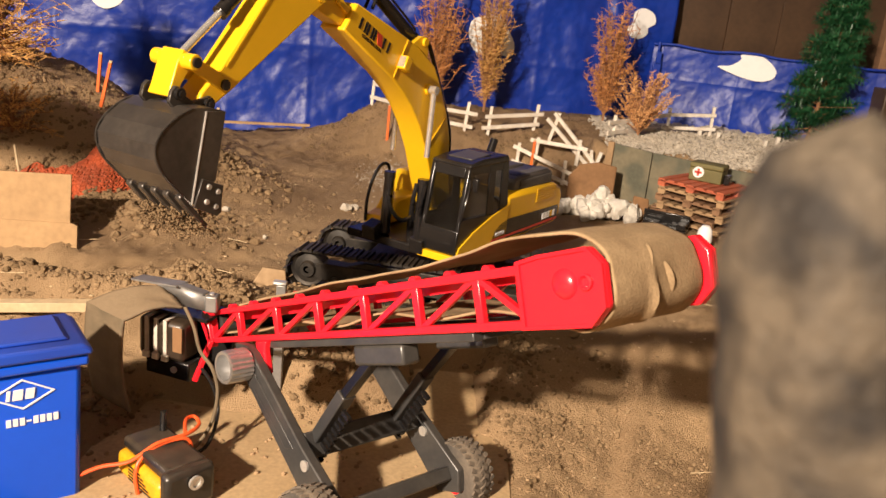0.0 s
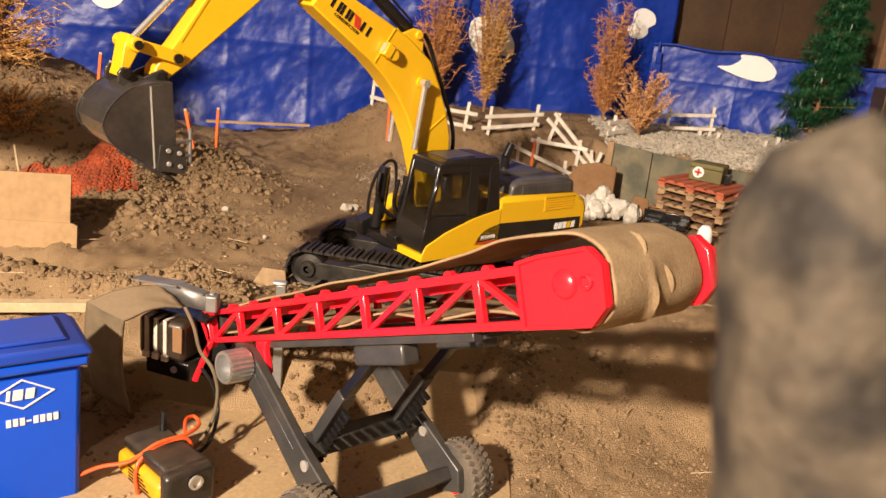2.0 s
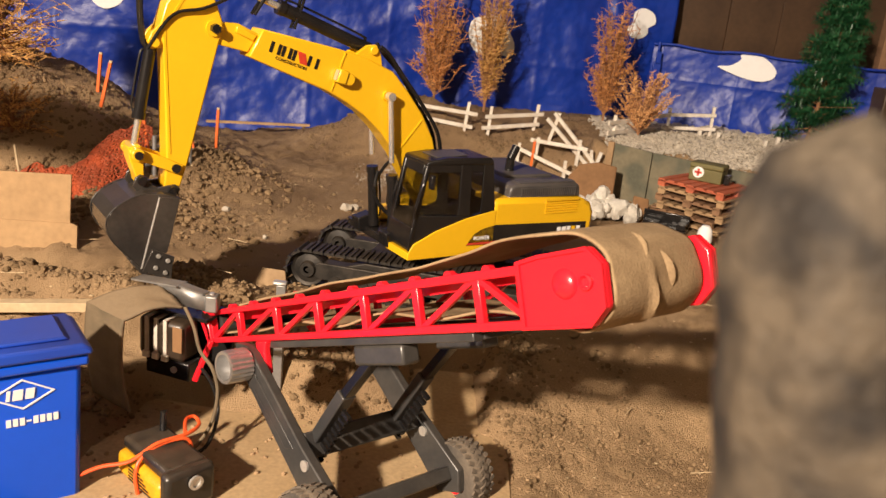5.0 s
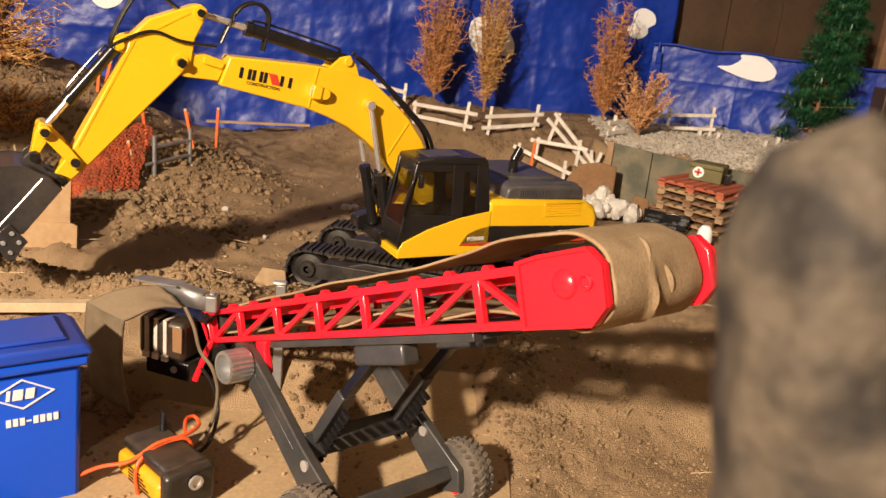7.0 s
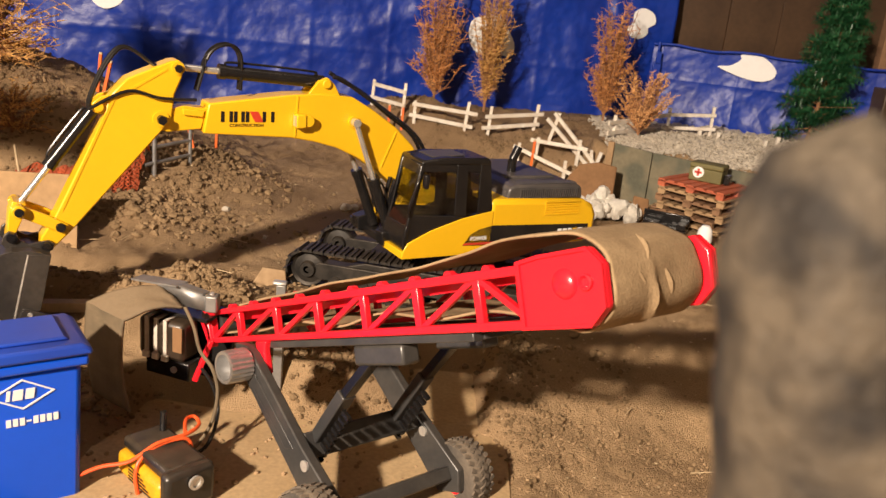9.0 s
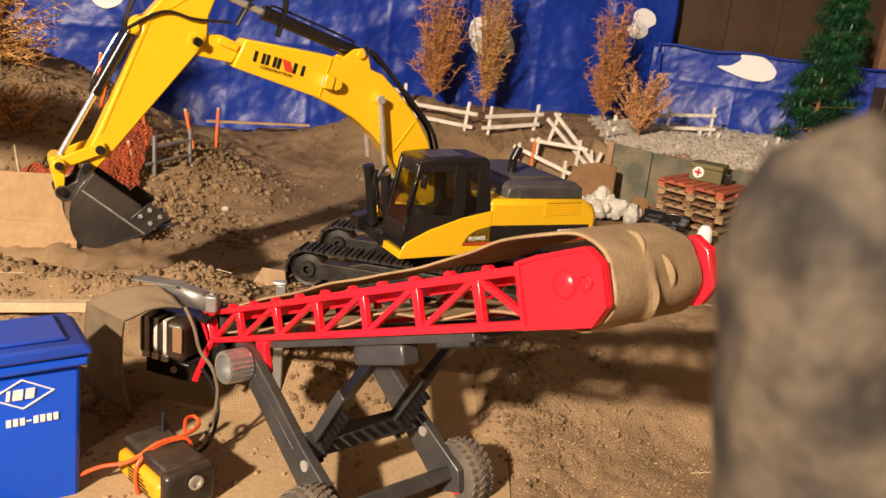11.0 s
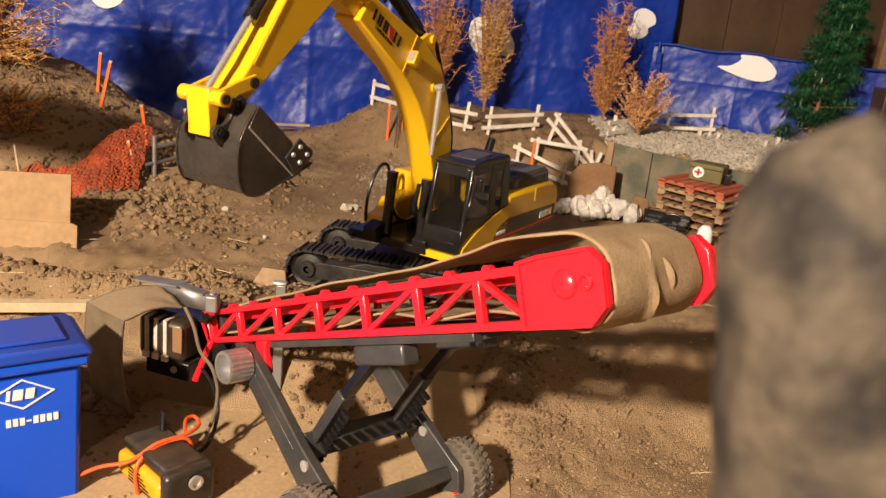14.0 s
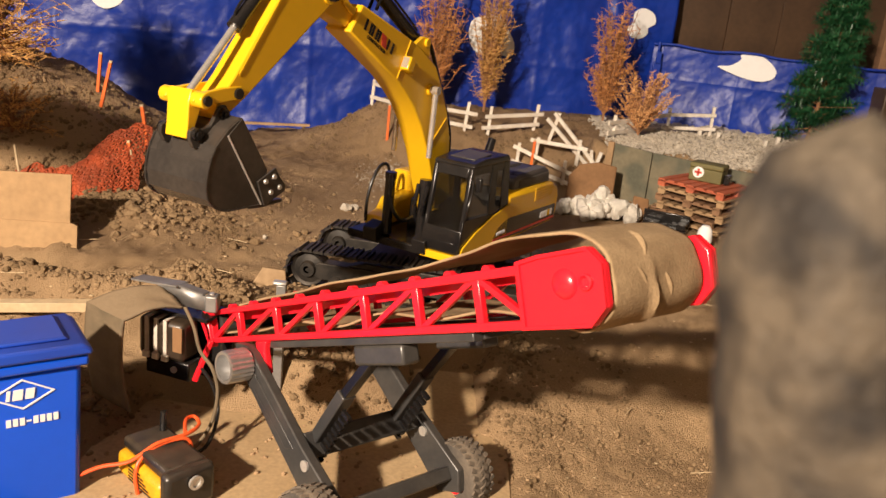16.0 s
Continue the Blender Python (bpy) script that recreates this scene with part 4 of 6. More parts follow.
nb, nv = 260, 36
bm = B()
rows = []
for i in range(nb):
    s = i / nb
    p = belt_pt(s)
    q = belt_pt((s + 0.002) % 1)
    d = (q - p).normalized()
    nrm = Vector((-d.y, d.x))
    head = math.exp(-((s - 0.44) / 0.12) ** 2)
    row = []
    for j in range(nv + 1):
        w = j / nv
        v = 0.0115 + w * (CW - 0.023)
        off = 0.003 * head * noise.noise(Vector((s * 14, w * 2.2, 3)))
        off += 0.006 * (1 - head) * noise.noise(Vector((s * 22, w * 1.6, 8))) * (1 if s < 0.45 else 0.5)
        off += head * 0.002 * math.sin(math.pi * w)
        # a fold across the head drum
        fold = 0.5 + 0.10 * math.sin(9 * s + 1.0)
        off += 0.0045 * math.exp(-((w - fold) / 0.035) ** 2) * math.exp(-((s - 0.49) / 0.055) ** 2)
        row.append(bm.verts.new((p.x + nrm.x * off, v, p.y + nrm.y * off)))
    rows.append(row)
for i in range(nb):
    a, b = rows[i], rows[(i + 1) % nb]
    for j in range(nv):
        bm.faces.new((a[j], a[j + 1], b[j + 1], b[j]))
BELT = part("belt", bm, "belt", CONV, "loose tan cloth belt dusted with sand")
md = BELT.modifiers.new("cloth", "SOLIDIFY")
md.thickness = 0.0022
bm = B()
rod(bm, (0.547, 0.012, 0.030), (0.547, CW - 0.012, 0.030), 0.022, n=24)
part("head_drum", bm, "grey", CONV, "grey head drum")
bm = B()
rod(bm, (0.0, 0.012, 0.022), (0.0, CW - 0.012, 0.022), 0.011, n=20)
part("tail_drum", bm, "grey", CONV, "grey tail drum")
bm = B()
slab(bm, [(0.11, -0.0085), (0.43, -0.0085), (0.43, -0.0010), (0.11, -0.0010)], 0.004, 0.016)
slab(bm, [(0.11, -0.0085), (0.43, -0.0085), (0.43, -0.0010), (0.11, -0.0010)], CW - 0.016, CW - 0.004)
for u in (0.12, 0.26, 0.42):
    slab(bm, [(u, -0.0080), (u + 0.012, -0.0080), (u + 0.012, -0.002), (u, -0.002)], 0.016, CW - 0.016)
part("base_rail", bm, "grey", CONV, "dark grey base rail", bevel=0.001)

FOLDS = []
for v0, v1, a0, amp, wid in ((0.088, 0.080, -22, 0.0068, 0.011), (0.045, 0.074, 22, 0.0045, 0.012), (0.060, 0.035, -30, 0.0040, 0.012)):
    bm = B()
    rows = []
    for i in range(25):
        s = i / 24
        ang = radians(a0 - 34 + 78 * s)
        v = v0 + (v1 - v0) * s + 0.006 * math.sin(3.5 * s)
        env = math.sin(math.pi * s) ** 0.7
        row = []
        for j in range(11):
            q = (j - 5) / 5
            rr = 0.0352 + (amp + 0.0035) * env * math.exp(-(q * 1.7) ** 2) - 0.002
            row.append(bm.verts.new((rr * math.cos(ang), v + q * wid - v0, rr * math.sin(ang))))
        rows.append(row)
    for p, q in zip(rows, rows[1:]):
        for j in range(10):
            bm.faces.new((p[j], p[j + 1], q[j + 1], q[j]))
    fo = part("belt_fold", bm, "belt", CONV, "soft fold in the cloth belt", m=pose(0.532, v0, 0.036))
    FOLDS.append(fo)

# red inner web below the belt, and the slanted tail bracket
bm = B()
slab(bm, [(0.0, 0.0225), (0.16, 0.027), (0.30, 0.031), (0.488, 0.037), (0.488, 0.046), (0.0, 0.036)], 0.022, 0.0245)
part("inner_web", bm, "red", CONV, "red plastic web below the belt")
for v0 in (-0.002, CW - 0.008):
    bm = B()
    slab(bm, [(-0.030, 0.050), (-0.022, 0.050), (-0.016, 0.040), (-0.004, 0.040), (0.004, 0.0), (0.002, -0.005), (-0.004, -0.004)], v0, v0 + 0.010)
    part("tail_bracket", bm, "red", CONV, "slanted red tail bracket", bevel=0.0015)
    bm = B()
    box(bm, -0.012, -0.003, v0 + 0.001, v0 + 0.008, 0.040, 0.049)
    part("tail_tab", bm, "red", CONV, bevel=0.001)

# the stand: two legs from the axle up to the tail, and two telescopic struts
leg = [(0.076, 0.001), (0.098, -0.003), (0.110, -0.012), (0.184, -0.110), (0.238, -0.170), (0.234, -0.196), (0.200, -0.196), (0.174, -0.158), (0.082, -0.028)]
for v in (-0.014, CW + 0.002):
    bm = B()
    slab(bm, leg, v, v + 0.012)
    lg = part("stand_leg", bm, "grey", CONV, "dusty grey plastic stand leg", bevel=0.0018)
    bm = B()
    o = v - 0.0012 if v < 0 else v + 0.012
    slab(bm, [(0.088, -0.014), (0.100, -0.018), (0.171, -0.112), (0.156, -0.112), (0.087, -0.026)], o, o + 0.0014)
    part("leg_panel", bm, "grey", lg, bevel=0.0008)
    bm = B()
    rod(bm, (0.188, v - 0.002, -0.128), (0.188, v + 0.014, -0.128), 0.006, n=16)
    part("bolt_head", bm, "steel", lg, "small steel bolt")
bm = B()
beam(bm, (0.174, -0.003, -0.112), (0.174, CW + 0.003, -0.112), 0.010, 0.028, CN)
part("cross_beam", bm, "grey", CONV, "grey cross beam", bevel=0.002)
bm = B()
beam(bm, (0.214, -0.003, -0.176), (0.214, CW + 0.003, -0.176), 0.022, 0.016, CN)
part("axle_beam", bm, "grey", CONV, "grey axle beam", bevel=0.002)
for v in (0.016, CW - 0.024):
    bm = B()
    beam(bm, (0.160, v, -0.118), (0.232, v, -0.058), 0.013, 0.017, (0, 1, 0))
    st = part("strut_sleeve", bm, "grey", CONV, "grey telescopic strut", bevel=0.0014)
    bm = B()
    beam(bm, (0.222, v, -0.066), (0.300, v, -0.010), 0.010, 0.013, (0, 1, 0))
    part("strut_rod", bm, "black", st, bevel=0.001)
    bm = B()
    for k in range(9):
        c = Vector((0.168 + k * 0.007, v, -0.128 + k * 0.00585))
        beam(bm, c + Vector((0.001, 0, -0.001)), c + Vector((0.004, 0, 0.002)), 0.012, 0.005, (0, 1, 0))
    part("rack_teeth", bm, "black", st)
    bm = B()
    box(bm, 0.262, 0.335, v - 0.010, v + 0.012, -0.029, -0.0088)
    part("strut_bracket", bm, "grey", CONV, "grey strut bracket", bevel=0.003)
# the ribbed adjusting knob
bm = B()
n = 44
prof = [(0.72, 0.0), (0.97, 0.001), (1.0, 0.003), (1.0, 0.027), (0.95, 0.029), (0.78, 0.029), (0.74, 0.012), (0.02, 0.012)]
rings = []
for r, y in prof:
    rings.append([bm.verts.new((0.098 + 0.0185 * r * (1 if (i % 2 or r < 0.96) else 0.94) * math.cos(2 * math.pi * i / n), -0.0145 - y, -0.0225 + 0.0185 * r * (1 if (i % 2 or r < 0.96) else 0.94) * math.sin(2 * math.pi * i / n))) for i in range(n)])
for a, b in zip(rings, rings[1:]):
    for i in range(n):
        bm.faces.new((a[i], a[(i + 1) % n], b[(i + 1) % n], b[i]))
part("adjusting_knob", bm, mat("silver_grey_plastic", (0.62, 0.62, 0.62), (0.50, 0.50, 0.50), 0.27, 0.8, scale=20, bump=0.05, dust=0.1), CONV, "ribbed silver-grey adjusting knob", smooth=False)
bm = B()
slab(bm, [(0.100, 0.0), (0.122, 0.0), (0.118, -0.010), (0.119, -0.036), (0.108, -0.036)], -0.003, 0.006)
part("pivot_tab", bm, "red", CONV, "red pivot tab", bevel=0.002)


def wheel(v, out):
    bm = B()
    r = 0.0335
    lathe(bm, [(0.021, -0.014), (0.029, -0.0165), (0.037, -0.015), (0.0395, -0.010), (0.040, 0), (0.0395, 0.010), (0.037, 0.015), (0.029, 0.0165), (0.021, 0.014)], 40)
    wh = part("wheel", bm, "rubber", CONV, "dusty black rubber wheel", m=pose(0.214, v, -0.181))
    lug = B()
    slab(lug, [(0, 0), (0.0055, 0), (0.0050, 0.0022), (0.0005, 0.0022)], -0.0035, 0.0035)
    me = bpy.data.meshes.new("tread_lug")
    lug.to_mesh(me)
    lug.free()
    me.materials.append(M["rubber"])
    for k in range(28):
        for j, y in enumerate((-0.0115, -0.004, 0.004, 0.0115)):
            a = 2 * math.pi * (k + 0.5 * (j % 2)) / 28
            ob = new("tread_lug", me)
            ob.parent = wh
            rr = 0.0397 - 0.0016 * (j in (0, 3))
            ob.matrix_basis = pose(rr * math.sin(a), y, rr * math.cos(a)) @ pose(0, 0, 0, ry=math.degrees(a)) @ pose(-0.0027, 0, -0.0005, rz=28 * (1 if j % 2 else -1))
    for o in (1, -1):
        bm = B()
        lathe(bm, [(0.0215, -0.002 * o), (0.0212, 0.012 * o), (0.018, 0.012 * o), (0.015, 0.004 * o), (0.006, 0.005 * o), (0.006, 0.011 * o), (0.0004, 0.012 * o)], 26)
        for k in range(5):
            a = 2 * math.pi * k / 5
            beam(bm, (0.005 * math.cos(a), 0.007 * o, 0.005 * math.sin(a)), (0.019 * math.cos(a), 0.008 * o, 0.019 * math.sin(a)), 0.006, 0.007, (0, 1, 0))
        part("rim", bm, "red", wh, "red plastic rim")


wheel(-0.034, -1)
wheel(CW + 0.026, 1)
bm = B()
rod(bm, (0.214, -0.034, -0.181), (0.214, CW + 0.026, -0.181), 0.004, n=12)
part("axle", bm, "steel", CONV, "steel axle")

# ---- felt clouds ----
cloud([(0.015, 0.387), (0.049, 0.403), (0.104, 0.405), (0.136, 0.364), (0.155, 0.330), (0.154, 0.294), (0.123, 0.291), (0.087, 0.314), (0.062, 0.294), (0.030, 0.300), (0.010, 0.342)], T0, T1, "white felt cloud pinned on the blue tarp behind a dry bush")
cloud([(0.528, 0.386), (0.513, 0.411), (0.528, 0.430), (0.529, 0.462), (0.557, 0.477), (0.593, 0.463), (0.603, 0.434), (0.582, 0.418), (0.582, 0.400), (0.560, 0.383)], T0, T1, "small white felt cloud pinned on the blue tarp")
cloud([(0.798, 0.327), (0.835, 0.334), (0.862, 0.354), (0.862, 0.371), (0.905, 0.376), (0.943, 0.359), (0.969, 0.331), (0.960, 0.306), (0.922, 0.295), (0.877, 0.301), (0.840, 0.311)], R0, R1, "pointed white felt cloud on the low blue tarp", 9.0, 0.10, 0.6)
cloud([(-1.067, 0.339), (-1.070, 0.365), (-1.030, 0.384), (-0.991, 0.373), (-0.986, 0.351), (-1.007, 0.330), (-1.039, 0.322)], T0, T1, "white felt cloud high on the blue tarp")
cloud([(0.27, 0.520), (0.29, 0.535), (0.33, 0.530), (0.33, 0.512), (0.30, 0.506)], T0, T1, "white felt cloud high on the blue tarp")

# ---- white rail fences ----
def post(bm, x, y, z, lean=0.0, h=0.08, w=0.008):
    beam(bm, (x, y, z - 0.012), (x + lean, y, z + h), w, w, (0, 1, 0))


def fence(posts, rails, label):
    """posts: x, y, height, lean; rails: from and to (fraction of height at each post), by post number."""
    x0, y0 = posts[0][:2]
    ob = thing("rail_fence", label, "fence", pose(x0, y0, gz(x0, y0)), group="white rail fences")
    z0 = gz(x0, y0)
    loc = []
    for x, y, h, lean in posts:
        z = gz(x, y)
        bm = B()
        post(bm, x - x0, y - y0, z - z0, lean, h)
        part("fence_post", bm, "fence", ob)
        loc.append((x - x0, y - y0, z - z0, h, lean))
    for i, j, fi, fj, e0, e1 in rails:
        a, b = loc[i], loc[j]
        p = Vector((a[0] + a[4] * fi, a[1] - 0.007, a[2] + a[3] * fi))
        q = Vector((b[0] + b[4] * fj, b[1] - 0.007, b[2] + b[3] * fj))
        d = q - p
        bm = B()
        beam(bm, p - d * e0, q + d * e1, 0.005, 0.0095, (0, 0, 1))
        part("fence_rail", bm, "fence", ob)
    return ob


fence([(-0.245, 2.42, 0.075, 0.004), (-0.15, 2.33, 0.085, 0.004)], [(0, 1, 0.85, 0.72, 0.02, 0.04), (0, 1, 0.35, 0.30, 0.05, 0.04)], "leaning whitewashed rail fence on the soil bank")
fence([(-0.115, 2.30, 0.06, 0.0), (0.022, 2.296, 0.075, 0.007)], [(0, 1, 0.86, 0.62, 0.05, 0.2), (0, 1, 0.35, 0.15, 0.1, 0.15)], "whitewashed rail fence on the soil bank")
fence([(0.086, 2.284, 0.078, 0.004), (0.211, 2.34, 0.070, 0.008)], [(0, 1, 0.66, 0.62, 0.1, 0.15), (0, 1, 0.28, 0.22, 0.14, 0.1)], "whitewashed rail fence with crossed rails")
fence([(0.251, 2.292, 0.072, 0.022), (0.368, 2.20, 0.062, -0.012), (0.36, 2.185, 0.068, 0.02)], [(0, 1, 0.85, 0.55, 0.1, 0.25), (0, 1, 0.5, 0.1, 0.18, 0.3)], "broken whitewashed rail fence with tilted posts")
fence([(0.42, 2.284, 0.065, 0.0), (0.618, 2.516, 0.075, 0.0), (0.746, 2.524, 0.085, 0.0)], [(0, 1, 0.72, 0.75, 0.1, 0.0), (0, 1, 0.3, 0.25, 0.1, 0.0), (1, 2, 0.75, 0.72, 0.0, 0.06), (1, 2, 0.25, 0.25, 0.0, 0.1)], "whitewashed rail fence at the edge of the gravel bank")
fence([(0.167, 2.20, 0.068, 0.002), (0.287, 2.16, 0.062, 0.002)], [(0, 1, 0.8, 0.6, 0.12, 0.25), (0, 1, 0.25, 0.15, 0.12, 0.2)], "fallen whitewashed rail fence on the bank")
fence([(0.22, 2.235, 0.055, 0.0), (0.324, 2.22, 0.07, 0.004)], [(0, 1, 0.85, 0.70, 0.2, 0.2)], "short whitewashed rail fence behind the fallen one")
for x, y in ((0.71, 2.50), (0.765, 2.50), (0.905, 2.50), (0.94, 2.50)):
    bm = B()
    post(bm, 0, 0, 0, 0.0, 0.022, 0.010)
    tagged(finish("fence_stub", bm, M["fence"], m=pose(x, y, gz(x, y))), "short whitewashed post stub in the gravel", "post", group="post stubs")

# ---- orange stakes ----
for x, y, h, dx, dy in ((-0.790, 1.864, 0.082, 0.008, 0), (-0.755, 1.796, 0.094, 0.022, 0), (-0.618, 1.696, 0.085, -0.012, 0), (-0.617, 1.600, 0.08, -0.003, 0), (-0.547, 1.768, 0.078, -0.018, 0), (-0.59, 1.90, 0.07, -0.012, 0),
                        (-0.56, 1.98, 0.095, 0.004, 0), (-0.18, 2.26, 0.09, 0.0, 0), (0.203, 2.18, 0.09, 0.003, 0), (-0.145, 2.28, 0.06, 0.0, 0)):
    st = thing("survey_stake", "thin orange-painted survey stake stuck in the soil", "stake", pose(x, y, gz(x, y)), group="survey stakes")
    bm = B()
    beam(bm, (-dx * 0.2, 0, -0.02), (dx, dy, h), 0.0062, 0.0062, (0, 1, 0))
    part("shaft", bm, "orange", st)
    bm = B()
    beam(bm, (dx, dy, h), (dx * 1.04, dy, h + 0.004), 0.0058, 0.0058, (0, 1, 0))
    part("tip", bm, "strip", st, "pale bare wood tip")

# ---- small grey ladder stuck in the bank ----
lad = thing("model_ladder", "small grey ladder frame lying against the soil bank", "ladder", pose(-0.583, 1.635, gz(-0.583, 1.635)))
for a, b, r in (((0, 0, -0.01), (0.0, 0, 0.078), 0.0045), ((0.045, 0.08, -0.01), (0.045, 0.08, 0.085), 0.004), ((0, 0, 0.055), (0.045, 0.08, 0.06), 0.0035), ((-0.012, -0.02, 0.022), (0.045, 0.08, 0.03), 0.0035)):
    bm = B()
    rod(bm, a, b, r, n=10)
    part("ladder_bar", bm, "galv", lad)

# ---- orange safety netting ----
bm = B()
nx, nz = 66, 30
P = [[None] * (nz + 1) for _ in range(nx + 1)]
for i in range(nx + 1):
    s = i / nx
    x = -0.80 + 0.205 * s
    y = 1.44 + 0.13 * s - 0.045 * math.sin(math.pi * s)
    base = gz(x, y) - 0.008
    hh = 0.050 + 0.062 * min(1, s * 1.1) + 0.010 * math.sin(9 * s)
    for j in range(nz + 1):
        f = j / nz
        o = 0.016 * noise.noise(Vector((s * 9, f * 4, 1))) + 0.006 * noise.noise(Vector((s * 30, f * 13, 4)))
        P[i][j] = Vector((x + o * 0.5 + (0.002 if j % 2 else -0.002), y + 0.085 * f + o, base + hh * f + o * 0.6))
for i in range(nx):
    for j in range(nz):
        if (i + j) % 2 == 0:
            beam(bm, P[i][j], P[i + 1][j + 1], 0.0018, 0.0026)
        else:
            beam(bm, P[i + 1][j], P[i][j + 1], 0.0018, 0.0026)
for j in (0, nz):
    for i in range(nx):
        beam(bm, P[i][j], P[i + 1][j], 0.0018, 0.0022)
NET = thing("safety_netting", "sagging orange plastic safety netting along the soil bank", "netting", pose(0, 0, 0))
part("mesh", bm, "net", NET, smooth=False)
for x, y, h in ((-0.772, 1.49, 0.09), (-0.603, 1.595, 0.07)):
    bm = B()
    rod(bm, (x, y, gz(x, y) - 0.01), (x - 0.012, y, gz(x, y) + h), 0.002, n=8)
    part("net_stake", bm, "strip", NET, "thin bare wooden stake")

# ---- cardboard pieces ----
def sheet(name, pts, thick, material, m, label, category):
    bm = B()
    slab(bm, pts, -thick / 2, thick / 2)
    return tagged(finish(name, bm, M[material], bevel=0.0008, m=m), label, category)


sheet("cardboard_sheet", [(-0.17, -0.03), (0.106, -0.03), (0.100, 0.055), (0.100, 0.127), (-0.17, 0.118)], 0.004, "card", pose(-0.712, 1.315, 0.0, rx=-9, rz=4), "tan cardboard sheet standing in the soil", "cardboard")
sheet("cardboard_strip", [(-0.17, -0.03), (0.118, -0.03), (0.116, 0.046), (0.108, 0.050), (-0.17, 0.046)], 0.004, "card", pose(-0.712, 1.302, 0.0, rx=-12, rz=5), "tan cardboard strip leaning before a larger sheet", "cardboard")

# ---- pale wooden strip ----
bm = B()
beam(bm, (-0.80, 1.005, 0.004), (-0.448, 1.105, 0.005), 0.018, 0.014)
tagged(finish("wooden_strip", bm, M["strip"], bevel=0.001), "long pale wooden strip lying on the soil", "wood strip")
sheet("flat_stone", [(-0.03, -0.01), (0.028, -0.01), (0.024, 0.020), (-0.012, 0.024)], 0.03, "sand", pose(-0.272, 1.285, -0.006, rx=-30, rz=10), "flat tan slab of stone beside the tracks", "stone")

# ---- retaining boards, gravel, planks ----
def board(x0, x1, label, mt, h0, h1, dz=0.0):
    y0, y1 = edge_line(x0), edge_line(x1)
    bm = B()
    a, b = Vector((x0, y0, -0.03)), Vector((x1, y1, -0.03))
    d = (b - a).normalized()
    n = Vector((d.y, -d.x, 0)) * 0.008
    v = [bm.verts.new(p) for p in (a, b, b + Vector((0, 0, 0.03 + h1)), a + Vector((0, 0, 0.03 + h0)), a + n, b + n, b + n + Vector((0, 0, 0.03 + h1)), a + n + Vector((0, 0, 0.03 + h0)))]
    for f in ((0, 1, 2, 3), (5, 4, 7, 6), (0, 4, 5, 1), (3, 2, 6, 7), (1, 5, 6, 2), (0, 3, 7, 4)):
        bm.faces.new([v[i] for i in f])
    return tagged(finish("retaining_board", bm, M[mt], bevel=0.0015), label, "board", group="boards of the retaining wall")


board(0.398, 0.412, "pale end post of the retaining wall", "pine", 0.143, 0.143)
board(0.414, 0.50, "weathered green-grey retaining board", "board", 0.140, 0.136)
board(0.502, 0.66, "weathered green-grey retaining board with peeled paint", "board", 0.135, 0.132)
board(0.662, 1.15, "weathered green-brown retaining board", "board", 0.132, 0.130)
bm = B()
slab(bm, [(-0.07, -0.02), (0.045, -0.02), (0.045, 0.096), (0.0, 0.102), (-0.045, 0.092), (-0.07, 0.06)], -0.006, 0.006)
tagged(finish("brown_board", bm, M["rust"], bevel=0.003, m=pose(0.362, 2.085, 0.0, rx=-8, rz=-8)), "brown hardboard sheet leaning on the retaining wall", "board")
bm = B()
slab(bm, [(-0.02, -0.01), (0.02, -0.01), (0.018, 0.05), (-0.018, 0.055)], -0.005, 0.005)
tagged(finish("brown_board", bm, M["rust"], bevel=0.002, m=pose(0.452, 1.96, 0.0, rx=-8)), "small tan board behind the white stones", "board")
gx, gt = np.meshgrid(np.linspace(0.42, 1.45, 150), np.linspace(0, 1, 70))
gy = edge_line(gx) + 0.016 + gt * (2.72 - edge_line(gx))
gzz = ground_z(gx, gy) + 0.004 + 0.006 * vnoise(gx * 120, gy * 120) - 0.03 * (1 - step(0.0, 0.03, gt))
gi = np.arange(gx.size).reshape(gx.shape)
me = bpy.data.meshes.new("gravel_bed")
me.from_pydata(np.stack([gx, gy, gzz], -1).reshape(-1, 3).tolist(), [], np.stack([gi[:-1, :-1], gi[:-1, 1:], gi[1:, 1:], gi[1:, :-1]], -1).reshape(-1, 4).tolist())
me.materials.append(M["gravel"])
tagged(new("gravel_bed", me), "pale crushed gravel bed on the raised bank", "gravel", kind="stuff")
rng = random.Random(4)
hp = Heap()
for k in range(9500):
    x = rng.uniform(0.40, 1.30)
    y = edge_line(x) + 0.012 + rng.random() ** 1.3 * (2.62 - edge_line(x))
    hp.lump((x, y, gz(x, y) + 0.006), rng.uniform(0.0026, 0.0056), rng, 1, 0.9)
for k in range(600):
    x, y = rng.gauss(-0.15, 0.035), rng.gauss(2.09, 0.05)
    hp.lump((x, y, gz(x, y) + 0.0005), rng.uniform(0.0009, 0.0024), rng, 1, 0.9)
tagged(hp.done("gravel", "gravel"), "grey crushed gravel on the raised bank", "gravel", kind="stuff")

